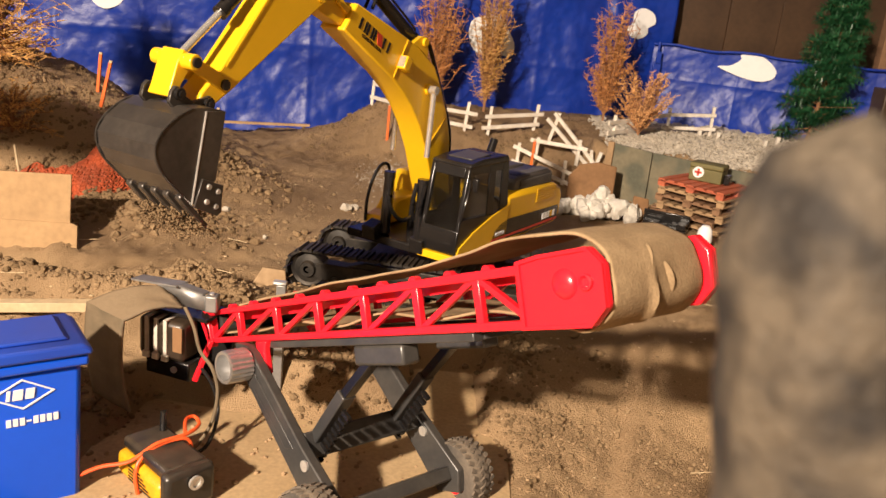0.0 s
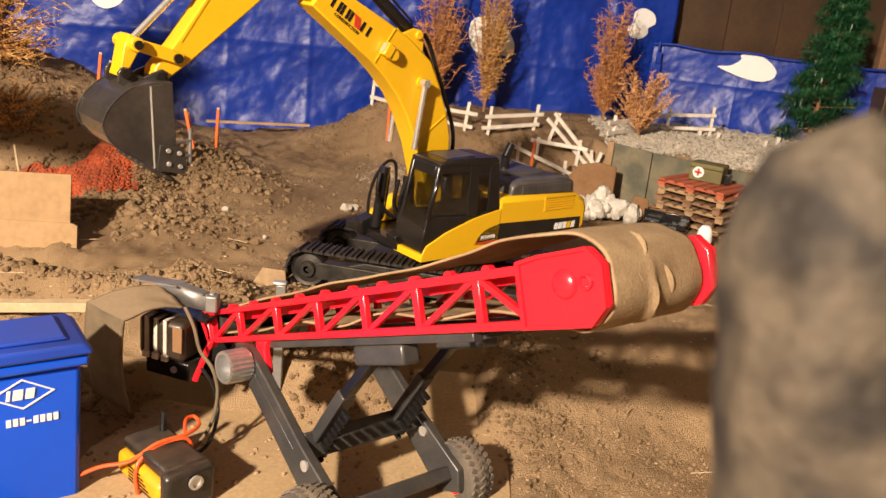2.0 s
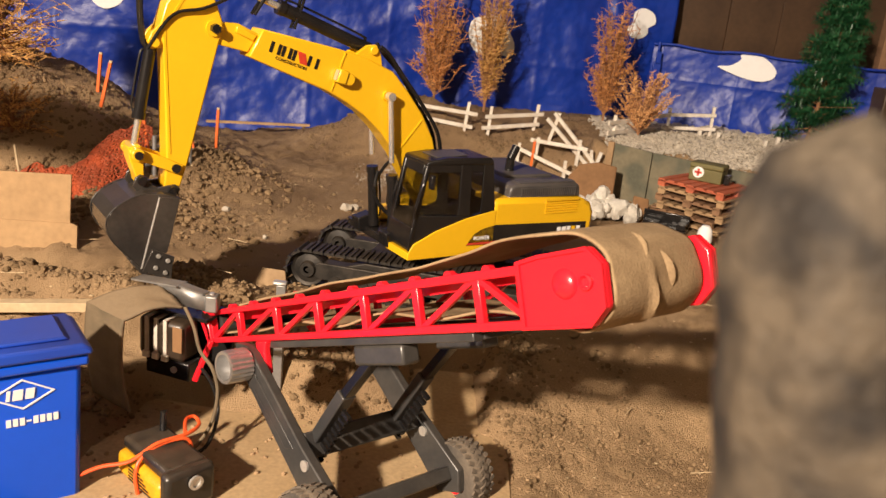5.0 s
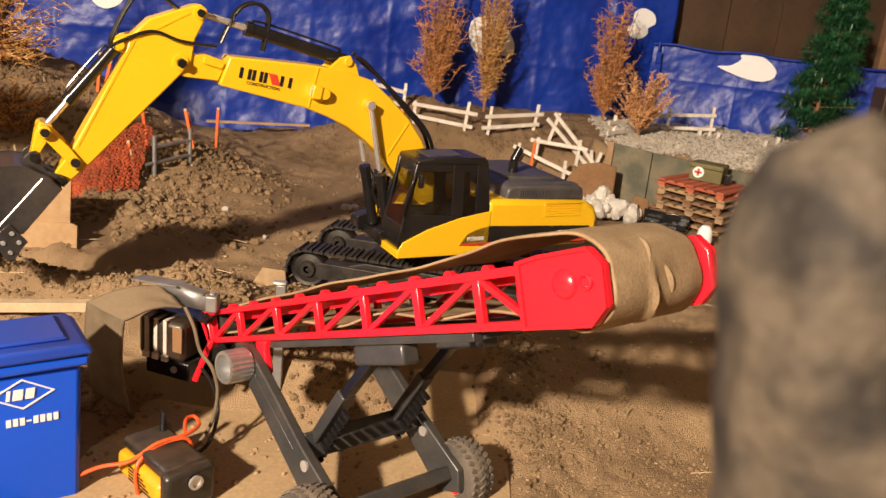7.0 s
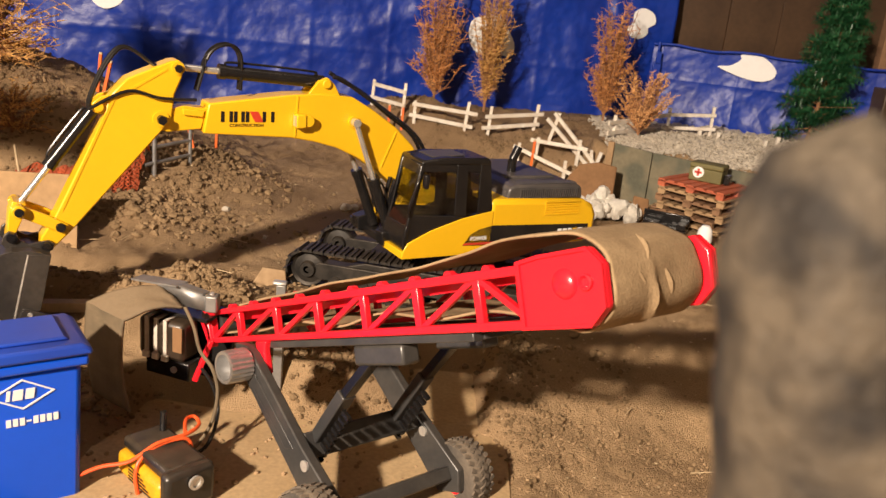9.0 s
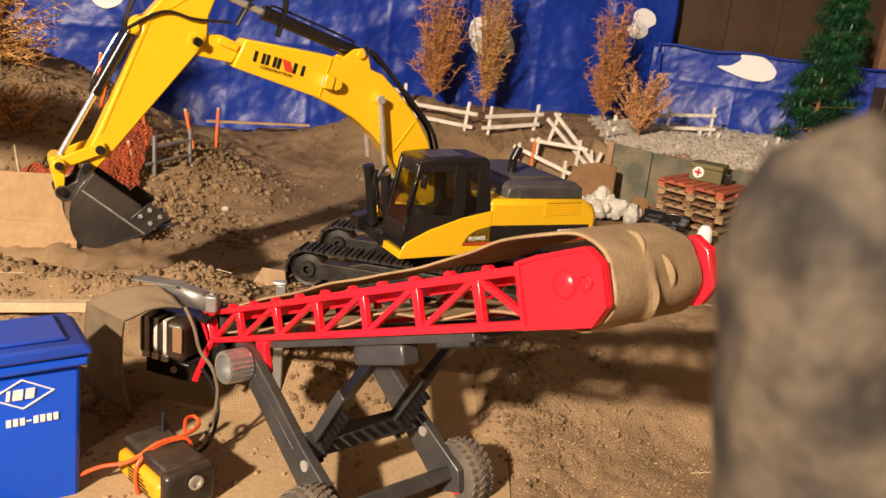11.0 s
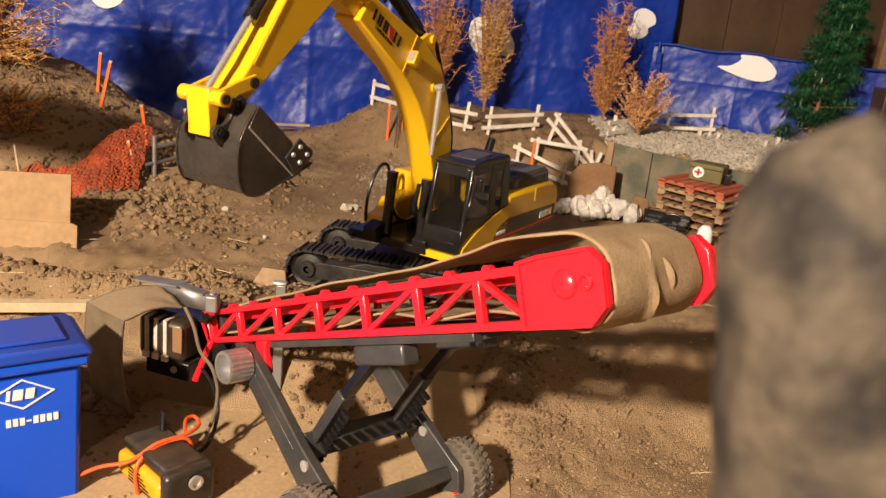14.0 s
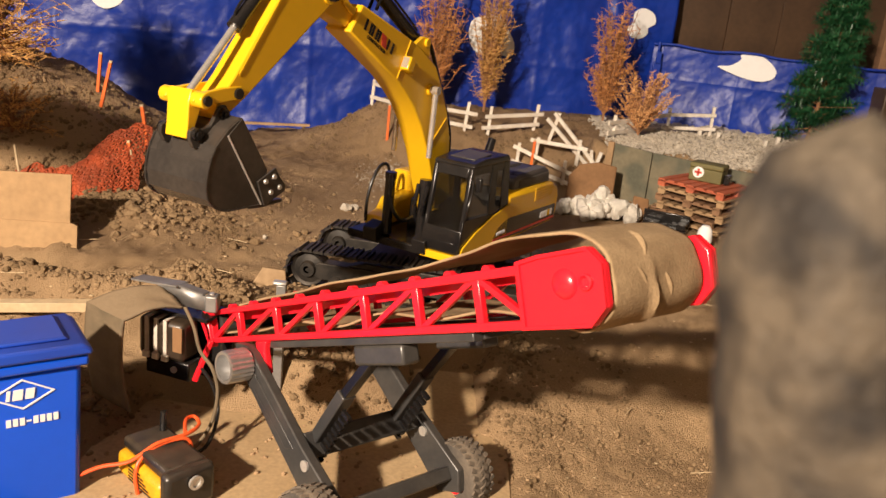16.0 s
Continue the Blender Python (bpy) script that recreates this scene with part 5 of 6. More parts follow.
# ---- white stones ----
stone_me = []
for k in range(5):
    hp = Heap()
    hp.lump((0, 0, 0), 0.019, rng, 2, 0.9)
    ob = hp.done("white_stone", "stone")
    stone_me.append(ob.data)
    bpy.data.objects.remove(ob)
for k in range(62):
    a, r = rng.uniform(0, 6.28), rng.random() ** 0.6
    x, y = 0.354 + 0.098 * r * math.cos(a), 1.945 + 0.062 * r * math.sin(a)
    ob = new("white_stone", stone_me[k % 5])
    ob.matrix_basis = pose(x, y, gz(x, y) + 0.012 + 0.050 * (1 - r) * rng.uniform(0.3, 1.0), rng.uniform(0, 360), rng.uniform(0, 360), rng.uniform(0, 360)) @ Matrix.Scale(rng.uniform(0.7, 1.25), 4)
    tagged(ob, "rough white stone in a heap before the boards", "stone", group="white stones")

# ---- stacked pallets and the first-aid case ----
PM = pose(0.592, 1.952, 0, rz=-43)
def pallet(z, mt, dx, rot, label):
    ob = thing("pallet", label, "pallet", PM @ pose(dx, 0, z, rz=rot), group="stack of pallets")
    L, D = 0.165, 0.150
    for y in (-D / 2 + 0.004, 0, D / 2 - 0.004):
        bm = B()
        for x0, x1 in ((-L / 2, -L / 2 + 0.018), (-0.010, 0.010), (L / 2 - 0.018, L / 2)):
            box(bm, x0, x1, y - 0.004, y + 0.004, 0.003, 0.0135)
        box(bm, -L / 2, L / 2, y - 0.004, y + 0.004, 0.0105, 0.0135)
        part("stringer", bm, mt, ob)
    for k in range(7):
        x = -L / 2 + 0.009 + k * (L - 0.018) / 6
        bm = B()
        box(bm, x - 0.0082, x + 0.0082, -D / 2, D / 2, 0.0138, 0.0172)
        part("deck_board", bm, mt, ob)
    for x in (-L / 2 + 0.009, 0, L / 2 - 0.009):
        bm = B()
        box(bm, x - 0.008, x + 0.008, -D / 2, D / 2, 0.0, 0.003)
        part("bottom_board", bm, mt, ob)
    return ob


ZP = 0.002
for k, (mt, dx, rot, lb) in enumerate((("pine", 0.002, 1, "raw pine model pallet at the bottom of the stack"), ("brownwood", -0.006, -3, "dark brown model pallet in the stack"), ("pine", 0.005, 2, "raw pine model pallet in the stack"),
                                       ("brownwood", 0.0, -1, "dark brown model pallet in the stack"), ("pine", 0.003, 1, "raw pine model pallet in the stack"), ("redwood", 0.0, 0, "red-painted model pallet on top of the stack"))):
    pallet(ZP + k * 0.0175, mt, dx, rot, lb)
CASE = thing("first_aid_case", "olive green model case with a red cross emblem on the pallets", "case", PM @ pose(-0.012, 0.02, ZP + 6 * 0.0175, rz=12))
bm = B()
box(bm, -0.036, 0.040, -0.026, 0.026, 0.0002, 0.030)
part("body", bm, "olive", CASE, bevel=0.002)
bm = B()
box(bm, -0.037, 0.041, -0.027, 0.027, 0.0302, 0.042)
part("lid", bm, "olive", CASE, bevel=0.003)
bm = B()
lathe(bm, [(0.0003, 0), (0.013, 0), (0.013, 0.0008), (0.0003, 0.0008)], 24, pose(-0.014, -0.0285, 0.021))
em = part("emblem", bm, "paper", CASE, "white round emblem")
bm = B()
box(bm, -0.0165, -0.0115, -0.0292, -0.0286, 0.0125, 0.0295)
box(bm, -0.0225, -0.0055, -0.0292, -0.0286, 0.0185, 0.0235)
part("cross", bm, "redrub", em, "red cross")
bm = B()
box(bm, 0.0415, 0.056, -0.012, 0.012, 0.0002, 0.022)
part("strap_box", bm, "black", CASE, "small black fitting", bevel=0.002)

# black tool case before the stones
TC = thing("black_tool_case", "open black plastic tool case on the soil before the pallets", "case", pose(0.490, 1.868, gz(0.49, 1.868), rz=-24))
for x0, x1, y0, y1, z0, z1, nm in ((-0.052, 0.052, -0.022, 0.022, -0.004, 0.012, "tray"), (-0.052, 0.052, 0.016, 0.022, 0.012, 0.040, "lid"), (-0.012, 0.012, -0.028, -0.0225, 0.0, 0.024, "latch"), (0.03, 0.05, -0.018, 0.014, 0.0125, 0.026, "insert"), (-0.045, -0.01, -0.016, 0.010, 0.0125, 0.022, "insert")):
    bm = B()
    box(bm, x0, x1, y0, y1, z0, z1)
    part(nm, bm, "black", TC, bevel=0.0018)

# wire basket cart at the right
CT = thing("wire_cart", "silver perforated metal model cart with a white bottle in it", "cart", pose(0.625, 1.675, gz(0.62, 1.675), rz=12))
for k in range(9):
    bm = B()
    rod(bm, (-0.030 + k * 0.0075, -0.03, 0.030), (-0.028 + k * 0.0075, -0.03, 0.118), 0.0011, n=6)
    part("wire", bm, "steel", CT)
for k in range(12):
    bm = B()
    rod(bm, (-0.031, -0.03, 0.032 + k * 0.0078), (0.033, -0.03, 0.032 + k * 0.0078), 0.0010, n=6)
    part("wire", bm, "steel", CT)
for nm, b6, mt in (("tray", (-0.034, 0.06, -0.034, 0.034, 0.012, 0.028), "galv"), ("base", (-0.03, 0.055, -0.028, 0.028, -0.004, 0.012), "black"), ("frame_top", (-0.034, 0.06, -0.033, -0.027, 0.118, 0.123), "steel"), ("frame_side", (-0.035, -0.030, -0.033, -0.027, 0.028, 0.122), "steel")):
    bm = B()
    box(bm, *b6)
    part(nm, bm, mt, CT, bevel=0.001)
bm = B()
lathe(bm, [(0.0004, 0.0), (0.014, 0.001), (0.017, 0.02), (0.014, 0.042), (0.008, 0.05), (0.0004, 0.051)], 18, pose(0.545, 1.74, gz(0.545, 1.74) + 0.001, rx=90))
tagged(finish("white_jug", bm, M["white"]), "small white jug standing beside the cart", "jug")

# ---- dry bushes ----
def bush(x, y, h, spread, mt, seed, n, label, droop=0.0):
    r = random.Random(seed)
    z = gz(x, y)
    ob = thing("dry_bush", label, "bush", pose(x, y, z), group="dry bushes")
    st, lv, lf = B(), [], []
    rod(st, (0, 0, -0.02), (r.uniform(-0.005, 0.005), 0, h * 0.5), 0.0045, 0.0025, 7)
    for k in range(n):
        f = r.random() ** 0.8
        base = Vector((0, 0, h * 0.05 + h * 0.5 * f * r.random()))
        a = r.uniform(0, 6.283)
        rad = spread * r.uniform(0.25, 1.0) * (1.0 - 0.55 * abs(f - 0.4))
        tip = Vector((rad * math.cos(a), rad * math.sin(a) * 0.6, h * (0.25 + 0.75 * f) - droop * rad))
        mid = (base + tip) / 2 + Vector((0, 0, h * 0.05 * r.uniform(-1, 1)))
        rod(st, base, mid, 0.0017, 0.0012, 4, False)
        rod(st, mid, tip, 0.0012, 0.0007, 4, False)
        for q in range(20):
            t = r.uniform(0.2, 1.05)
            p = base.lerp(mid, t * 2) if t < 0.5 else mid.lerp(tip, t * 2 - 1)
            d = Vector((r.gauss(0, 1), r.gauss(0, 1), r.uniform(-0.2, 1.2) - droop)).normalized()
            L = r.uniform(0.008, 0.022) * (h / 0.25)
            s = d.cross(Vector((r.gauss(0, 1), r.gauss(0, 1), r.gauss(0, 1)))).normalized() * 0.0014
            s2 = d.cross(s).normalized() * 0.0014
            n0 = len(lv)
            lv.extend(tuple(c) for c in (p + s, p - s * 0.5 + s2, p - s * 0.5 - s2, p + d * L))
            lf.extend(((n0, n0 + 1, n0 + 3), (n0 + 1, n0 + 2, n0 + 3), (n0 + 2, n0, n0 + 3)))
    part("stem", st, "twig", ob, "thin brown stems")
    me = bpy.data.meshes.new("foliage")
    me.from_pydata(lv, [], lf)
    me.materials.append(M[mt])
    tw = new("foliage", me)
    tw.parent = ob
    tw["label"] = "many fine dry twigs"
    return ob


bush(-0.075, 2.58, 0.36, 0.095, "dryleaf", 1, 110, "tall dry rust-orange bush before the blue tarp")
bush(0.078, 2.60, 0.38, 0.075, "drytan", 2, 110, "tall dry tan bush before the blue tarp")
bush(0.445, 2.62, 0.36, 0.090, "dryleaf", 3, 95, "slender dry rust-brown bush before the blue tarp")
bush(0.497, 2.33, 0.172, 0.100, "drypale", 4, 130, "low spreading pale peach dry bush by the fence")
bush(-0.99, 1.79, 0.37, 0.17, "drytan", 5, 320, "large shaggy golden dry bush on the soil mound", 0.6)
bush(-0.850, 1.61, 0.12, 0.11, "drytan", 6, 70, "low drooping golden dry bush on the soil mound", 0.5)

# ---- tinsel fir tree ----
r = random.Random(11)
FT = thing("tinsel_fir", "dark green tinsel model fir tree on the gravel bank", "tree", pose(1.055, 2.53, gz(1.055, 2.53)) @ Matrix.Scale(1.08, 4))
tr = B()
nv, nf = [], []
rod(tr, (-0.02, 0, -0.02), (0.015, 0, 0.42), 0.007, 0.003, 8)


def tuft(b0, tip, n):
    """A branch ringed with needles."""
    rod(tr, b0, tip, 0.0016, 0.001, 4, False)
    ax = (tip - b0).normalized()
    for q in range(n):
        p = b0.lerp(tip, r.uniform(0.15, 1.0))
        d = (Vector((r.gauss(0, 1), r.gauss(0, 1), r.gauss(0, 1))).normalized() + ax * 0.7).normalized()
        w = d.cross(Vector((0.3, 0.5, 0.8))).normalized() * 0.0013
        e = p + d * r.uniform(0.013, 0.026)
        i0 = len(nv)
        nv.extend(tuple(c) for c in (p + w, p - w, e - w * 0.4, e + w * 0.4))
        nf.append((i0, i0 + 1, i0 + 2, i0 + 3))


for k in range(100):
    f = (k / 100) ** 0.9
    z = 0.035 + 0.37 * f
    a = k * 2.4 + r.uniform(-0.3, 0.3)
    L = (0.135 - 0.085 * f) * r.uniform(0.55, 1.12) * (0.85 + 0.25 * math.sin(k * 0.42))
    b0 = Vector((-0.02 + 0.035 * f, 0, z))
    tip = b0 + Vector((L * math.cos(a), L * math.sin(a) * 0.8, L * r.uniform(-0.25, 0.30)))
    tuft(b0, tip, 150)
    mid = b0.lerp(tip, 0.55)
    tuft(mid, mid + Vector((L * 0.4 * math.cos(a + 0.8), L * 0.4 * math.sin(a + 0.8), L * 0.15)), 60)
part("trunk", tr, "twig", FT)
me = bpy.data.meshes.new("needles")
me.from_pydata(nv, [], nf)
me.materials.append(M["pinegreen"])
nd = new("needles", me)
nd.parent = FT
nd["label"] = "dark green tinsel needles"

# ---- brown boards behind the tarps ----
for k in range(6):
    bm = B()
    box(bm, 0.0, 0.1712, 0.0, 0.02, 0.0, 1.6)
    tagged(finish("wall_board", bm, M["panel"], m=pose(0.52 + 0.172 * k, 2.955 + 0.002 * (k % 2), gz(0.6, 2.96) - 0.02), bevel=0.002), "upright brown wooden board behind the tarp", "board", group="boards behind the tarp")

# ---- far corner: post, shelf and a grey tin ----
bm = B()
box(bm, -0.03, 0.03, -0.02, 0.02, 0, 1.5)
tagged(finish("wooden_post", bm, M["brownwood"], m=pose(1.30, 2.72, -0.05), bevel=0.002), "rough brown timber post in the corner", "post")
bm = B()
box(bm, -0.25, 0.25, -0.05, 0.05, 0, 0.20)
tagged(finish("timber_block", bm, M["wood"], m=pose(1.50, 2.62, gz(1.5, 2.62) - 0.01), bevel=0.004), "dark timber block in the corner", "block")
bm = B()
lathe(bm, [(0.0005, 0.0), (0.045, 0), (0.048, 0.1), (0.045, 0.1), (0.042, 0.004), (0.0005, 0.004)], 28, pose(1.335, 2.60, gz(1.5, 2.62) + 0.19, rx=90))
tagged(finish("grey_tin", bm, M["galv"]), "grey tin standing on the timber block", "tin")
bm = B()
tube(bm, [(0, 0, 0), (0.0, 0, 0.04), (0.02, 0, 0.055), (0.035, 0, 0.035)], 0.0035)
tagged(finish("white_hook", bm, M["white"], m=pose(1.31, 2.69, 0.47)), "white plastic hook on the timber post", "hook")

# ---- boards on the floor under the conveyor ----
bm = B()
slab(bm, [(-0.385, 0), (0.108, 0), (0.108, 0.006), (-0.385, 0.006)], 0.42, 1.02)
tagged(finish("plywood_sheet", bm, M["ply"], m=pose(0, 0, -0.0815), bevel=0.001), "sandy tan plywood sheet under the conveyor", "board")
bm = B()
slab(bm, [(-0.055, 0), (0.100, 0), (0.096, 0.006), (-0.055, 0.006)], 1.0205, 1.20)
tagged(finish("plywood_offcut", bm, M["ply"], m=pose(0, 0, -0.0818), bevel=0.001), "sandy tan plywood offcut butted to the sheet under the conveyor", "board")
# ---- the tail: hopper flap, tin sheet, motor with ties ----
FLAP = thing("rubber_flap", "dusty brown rubber mat bent over the conveyor's tail", "rubber mat", pose(-0.349, 0.935, 0.0))
bm = B()
n1, n2 = 26, 14
rows = []
for i in range(n1 + 1):
    s = i / n1
    if s < 0.5:
        q = s / 0.5
        p = Vector((0.056 - 0.059 * q, -0.011 - 0.036 * q, 0.090 - 0.010 * q + 0.007 * math.sin(math.pi * q)))
    else:
        q = (s - 0.5) / 0.5
        p = Vector((-0.003 - 0.006 * math.sin(math.pi * q) + 0.004 * q, -0.047 + 0.004 * q, 0.080 - 0.118 * q))
    row = []
    for j in range(n2 + 1):
        f = j / n2
        q = min(s / 0.5, 1)
        e = Vector(((-0.036 - 0.019 * q) * f, (0.020 + 0.010 * q) * f, 0.010 * f * (1 - q) + 0.006 * f))
        w = 0.002 * noise.noise(Vector((s * 6, f * 3, 2)))
        row.append(bm.verts.new(p + e + Vector((0, 0, w))))
    rows.append(row)
for a, b in zip(rows, rows[1:]):
    for j in range(n2):
        bm.faces.new((a[j], a[j + 1], b[j + 1], b[j]))
ob = part("mat", bm, "flap", FLAP)
ob.modifiers.new("thick", "SOLIDIFY").thickness = 0.003
bm = B()
tube(bm, [(0.056, -0.012, 0.090), (0.070, -0.022, 0.070), (0.080, -0.030, 0.045), (0.098, -0.040, 0.028), (0.106, -0.046, 0.0), (0.102, -0.056, -0.034), (0.088, -0.075, -0.056), (0.074, -0.095, -0.050)], 0.0022)
part("edge_strip", bm, "flap", FLAP, "curled rubber edge strip")

TIN = thing("tin_chute", "bent galvanised tin chute beside the conveyor's tail", "chute", pose(-0.30, 0.945, 0.10))
bm = B()
a, b, c = Vector((-0.067, 0.025, 0.003)), Vector((-0.002, -0.005, 0.011)), Vector((0.031, -0.020, 0.009))
beam(bm, a, b, 0.020, 0.0022)
part("tin_ridge", bm, "galv", TIN, "thin folded tin ridge")
bm = B()
v = [bm.verts.new(p) for p in (b + Vector((-0.030, 0.004, -0.005)), b, c, c - Vector((0, 0, 0.022)), b - Vector((0.002, 0.002, 0.024)), b + Vector((-0.016, 0.004, -0.015)))]
bm.faces.new(v)
tin = part("tin_side", bm, "galv", TIN, "upright tin cheek")
tin.modifiers.new("thick", "SOLIDIFY").thickness = 0.0016
bm = B()
beam(bm, b, c, 0.012, 0.0018)
part("tin_top", bm, "galv", TIN)
bm = B()
box(bm, 0.0315, 0.046, -0.028, -0.012, -0.012, 0.0085)
part("tin_clip", bm, "galv", TIN, "bright folded clip", bevel=0.002)
bm = B()
rod(bm, (0.038, -0.020, 0.0085), (0.038, -0.020, 0.0105), 0.003, n=10)
part("rivet", bm, "steel", TIN)
CLIP = thing("tin_clip", "small bent tin clip behind the belt", "clip", pose(-0.198, 1.01, gz(-0.198, 1.01)))
bm = B()
box(bm, -0.006, 0.006, -0.005, 0.005, -0.01, 0.098 - gz(-0.198, 1.01))
part("upright", bm, "galv", CLIP, bevel=0.001)
bm = B()
box(bm, -0.011, 0.007, -0.006, 0.006, 0.0982 - gz(-0.198, 1.01), 0.1025 - gz(-0.198, 1.01))
part("tab", bm, "steel", CLIP, bevel=0.002)

MOT = thing("drive_motor", "dark brown drive motor bound with pale cable ties", "motor", pose(-0.319, 0.945, 0.042, rz=-18))
bm = B()
box(bm, -0.034, 0.030, -0.014, 0.020, -0.026, 0.024)
part("housing", bm, "motor", MOT, bevel=0.006)
bm = B()
box(bm, 0.016, 0.029, -0.0155, -0.0142, -0.012, 0.020)
part("side_plate", bm, "rust", MOT, "worn brown plate", bevel=0.001)
for k in range(3):
    x = -0.020 + k * 0.0132
    bm = B()
    box(bm, x - 0.0024, x + 0.0024, -0.0168, -0.0142, -0.018, 0.0242)
    box(bm, x - 0.0024, x + 0.0024, -0.0168, 0.020, 0.0243, 0.0262)
    tie = part("cable_tie", bm, "tan", MOT, "pale plastic cable tie")
    bm = B()
    box(bm, x - 0.0045, x + 0.0045, -0.0190, -0.0142, -0.0262, -0.0182)
    part("tie_head", bm, "tan", tie, bevel=0.001)
bm = B()
box(bm, -0.026, 0.036, -0.010, 0.016, -0.050, -0.0265)
part("mount", bm, "black", MOT, "black motor bracket", bevel=0.002)
bm = B()
rod(bm, (0.016, -0.0105, -0.037), (0.016, -0.0135, -0.037), 0.004, n=12)
part("screw", bm, "steel", MOT)
bm = B()
beam(bm, (-0.278, 0.915, 0.000), (-0.262, 0.925, 0.050), 0.006, 0.006)
tagged(finish("red_brace", bm, M["red"], bevel=0.001), "red plastic brace below the tail", "brace")
bm = B()
tube(bm, [(-0.275, 0.92, 0.02), (-0.255, 0.91, 0.0), (-0.245, 0.90, -0.03), (-0.250, 0.875, -0.060), (-0.272, 0.86, -0.068), (-0.288, 0.835, -0.040)], 0.0024)
tagged(finish("power_cable", bm, M["black"]), "black cable from the motor to the battery", "cable")

# a black sheet stands in for the shade behind the motor
bm = B()
slab(bm, [(-0.050, -0.066), (0.062, -0.066), (0.060, 0.030), (-0.050, 0.036)], -0.003, 0.003)
box(bm, -0.046, 0.056, -0.05, -0.0032, 0.030, 0.034)
part("splash_guard", bm, "black", MOT, "dull black sheet put in for the shade behind the motor", m=pose(0.0, 0.045, 0.0))

# ---- battery pack tied with wire ----
BAT = thing("battery_pack", "yellow and black battery pack wrapped with orange wire", "battery", pose(-0.283, 0.812, -0.0752, rz=-42))
bm = B()
box(bm, -0.050, 0.046, -0.026, 0.028, 0.0005, 0.030)
part("label_band", bm, "batt", BAT, "yellow printed battery band", bevel=0.008)
bm = B()
box(bm, -0.046, 0.050, -0.020, 0.030, 0.0305, 0.046)
part("top_cap", bm, "dustyblack", BAT, "dusty black top cap", bevel=0.005)
bm = B()
box(bm, 0.0465, 0.064, -0.028, 0.030, 0.002, 0.048)
part("end_cap", bm, "dustyblack", BAT, "black end cap", bevel=0.006)
bm = B()
lathe(bm, [(0.008, 0), (0.008, 0.003), (0.005, 0.003), (0.005, 0.001), (0.0003, 0.001)], 18, pose(0.0655, 0.004, 0.034, rz=-90))
part("screw", bm, "steel", BAT, "steel screw head")
bm = B()
rod(bm, (-0.03, 0.02, 0.046), (-0.032, 0.022, 0.068), 0.004, n=10)
part("terminal", bm, "black", BAT, "black cable terminal")
for k in range(5):
    bm = B()
    box(bm, -0.02 + k * 0.0, 0.03 - k * 0.006, -0.0268, -0.0262, 0.006 + k * 0.004, 0.0078 + k * 0.004)
    part("print_bar", bm, "black", BAT)
bm = B()
tube(bm, [(0.004, -0.028, 0.0), (0.0, -0.0285, 0.02), (-0.002, -0.022, 0.036), (0.000, 0.0, 0.0485), (0.006, 0.03, 0.048), (0.008, 0.034, 0.02), (0.008, 0.034, 0.002)], 0.0022)
part("tie_wire", bm, "wire", BAT, "orange tie wire")
bm = B()
tube(bm, [(-0.045, -0.085, 0.012), (-0.03, -0.055, 0.026), (-0.010, -0.030, 0.034), (0.0, -0.004, 0.051), (0.002, 0.03, 0.052), (-0.008, 0.052, 0.052), (-0.024, 0.056, 0.054), (-0.022, 0.044, 0.055), (0.0, 0.03, 0.054)], 0.0022)
part("tie_wire", bm, "wire", BAT, "orange tie wire")

# ---- blue recycling bin ----
BIN = thing("toy_recycling_bin", "blue plastic toy wheelie bin with white print and a dusty lid", "bin", pose(-0.4395, 0.774, -0.085, rz=36))
bm = B()
box(bm, -0.098, 0.075, -0.045, 0.028, 0, 0.160, taper=0.95)
part("body", bm, "bin", BIN, bevel=0.006)
bm = B()
box(bm, -0.104, 0.081, -0.051, 0.034, 0.1602, 0.172)
part("rim", bm, "bin", BIN, bevel=0.003)
bm = B()
slab(bm, [(-0.107, 0.1725), (0.084, 0.1725), (0.085, 0.179), (0.074, 0.186), (-0.095, 0.186), (-0.108, 0.179)], -0.054, 0.037)
part("lid", bm, "binlid", BIN, bevel=0.005)
bm = B()
slab(bm, [(-0.088, 0.1862), (0.066, 0.1862), (0.060, 0.1905), (-0.082, 0.1905)], -0.040, 0.024)
part("lid_panel", bm, "binlid", BIN, "raised lid panel", bevel=0.0025)
FY = lambda z: -0.0462 + (0.160 - z) * 0.0114 - 0.0002
def on_bin(pts, mt, nm, lb=""):
    bm = B()
    a = [bm.verts.new((x, FY(z), z)) for x, z in pts]
    b = [bm.verts.new((x, FY(z) + 0.001, z)) for x, z in pts]
    bm.faces.new(a)
    bm.faces.new(b[::-1])
    for i in range(len(a)):
        j = (i + 1) % len(a)
        bm.faces.new((a[i], b[i], b[j], a[j]))
    part(nm, bm, mt, BIN, lb, smooth=False)


C1, CXB = 0.020, 0.019
dia = [(CXB - C1 * 1.5, 0.1375), (CXB, 0.154), (CXB + C1 * 1.5, 0.1375), (CXB, 0.121)]
for i in range(4):
    a, b = Vector(dia[i]), Vector(dia[(i + 1) % 4])
    c = Vector((CXB, 0.1375))
    on_bin([tuple(a), tuple(b), tuple(c + (b - c) * 0.90), tuple(c + (a - c) * 0.90)], "paper", "emblem_edge", "white diamond outline")
for x0, x1 in ((0.0035, 0.007), (0.0095, 0.0185), (0.021, 0.029)):
    on_bin([(x0, 0.132), (x1, 0.132), (x1 + 0.0015, 0.143), (x0 + 0.0015, 0.143)], "paper", "emblem_bar")
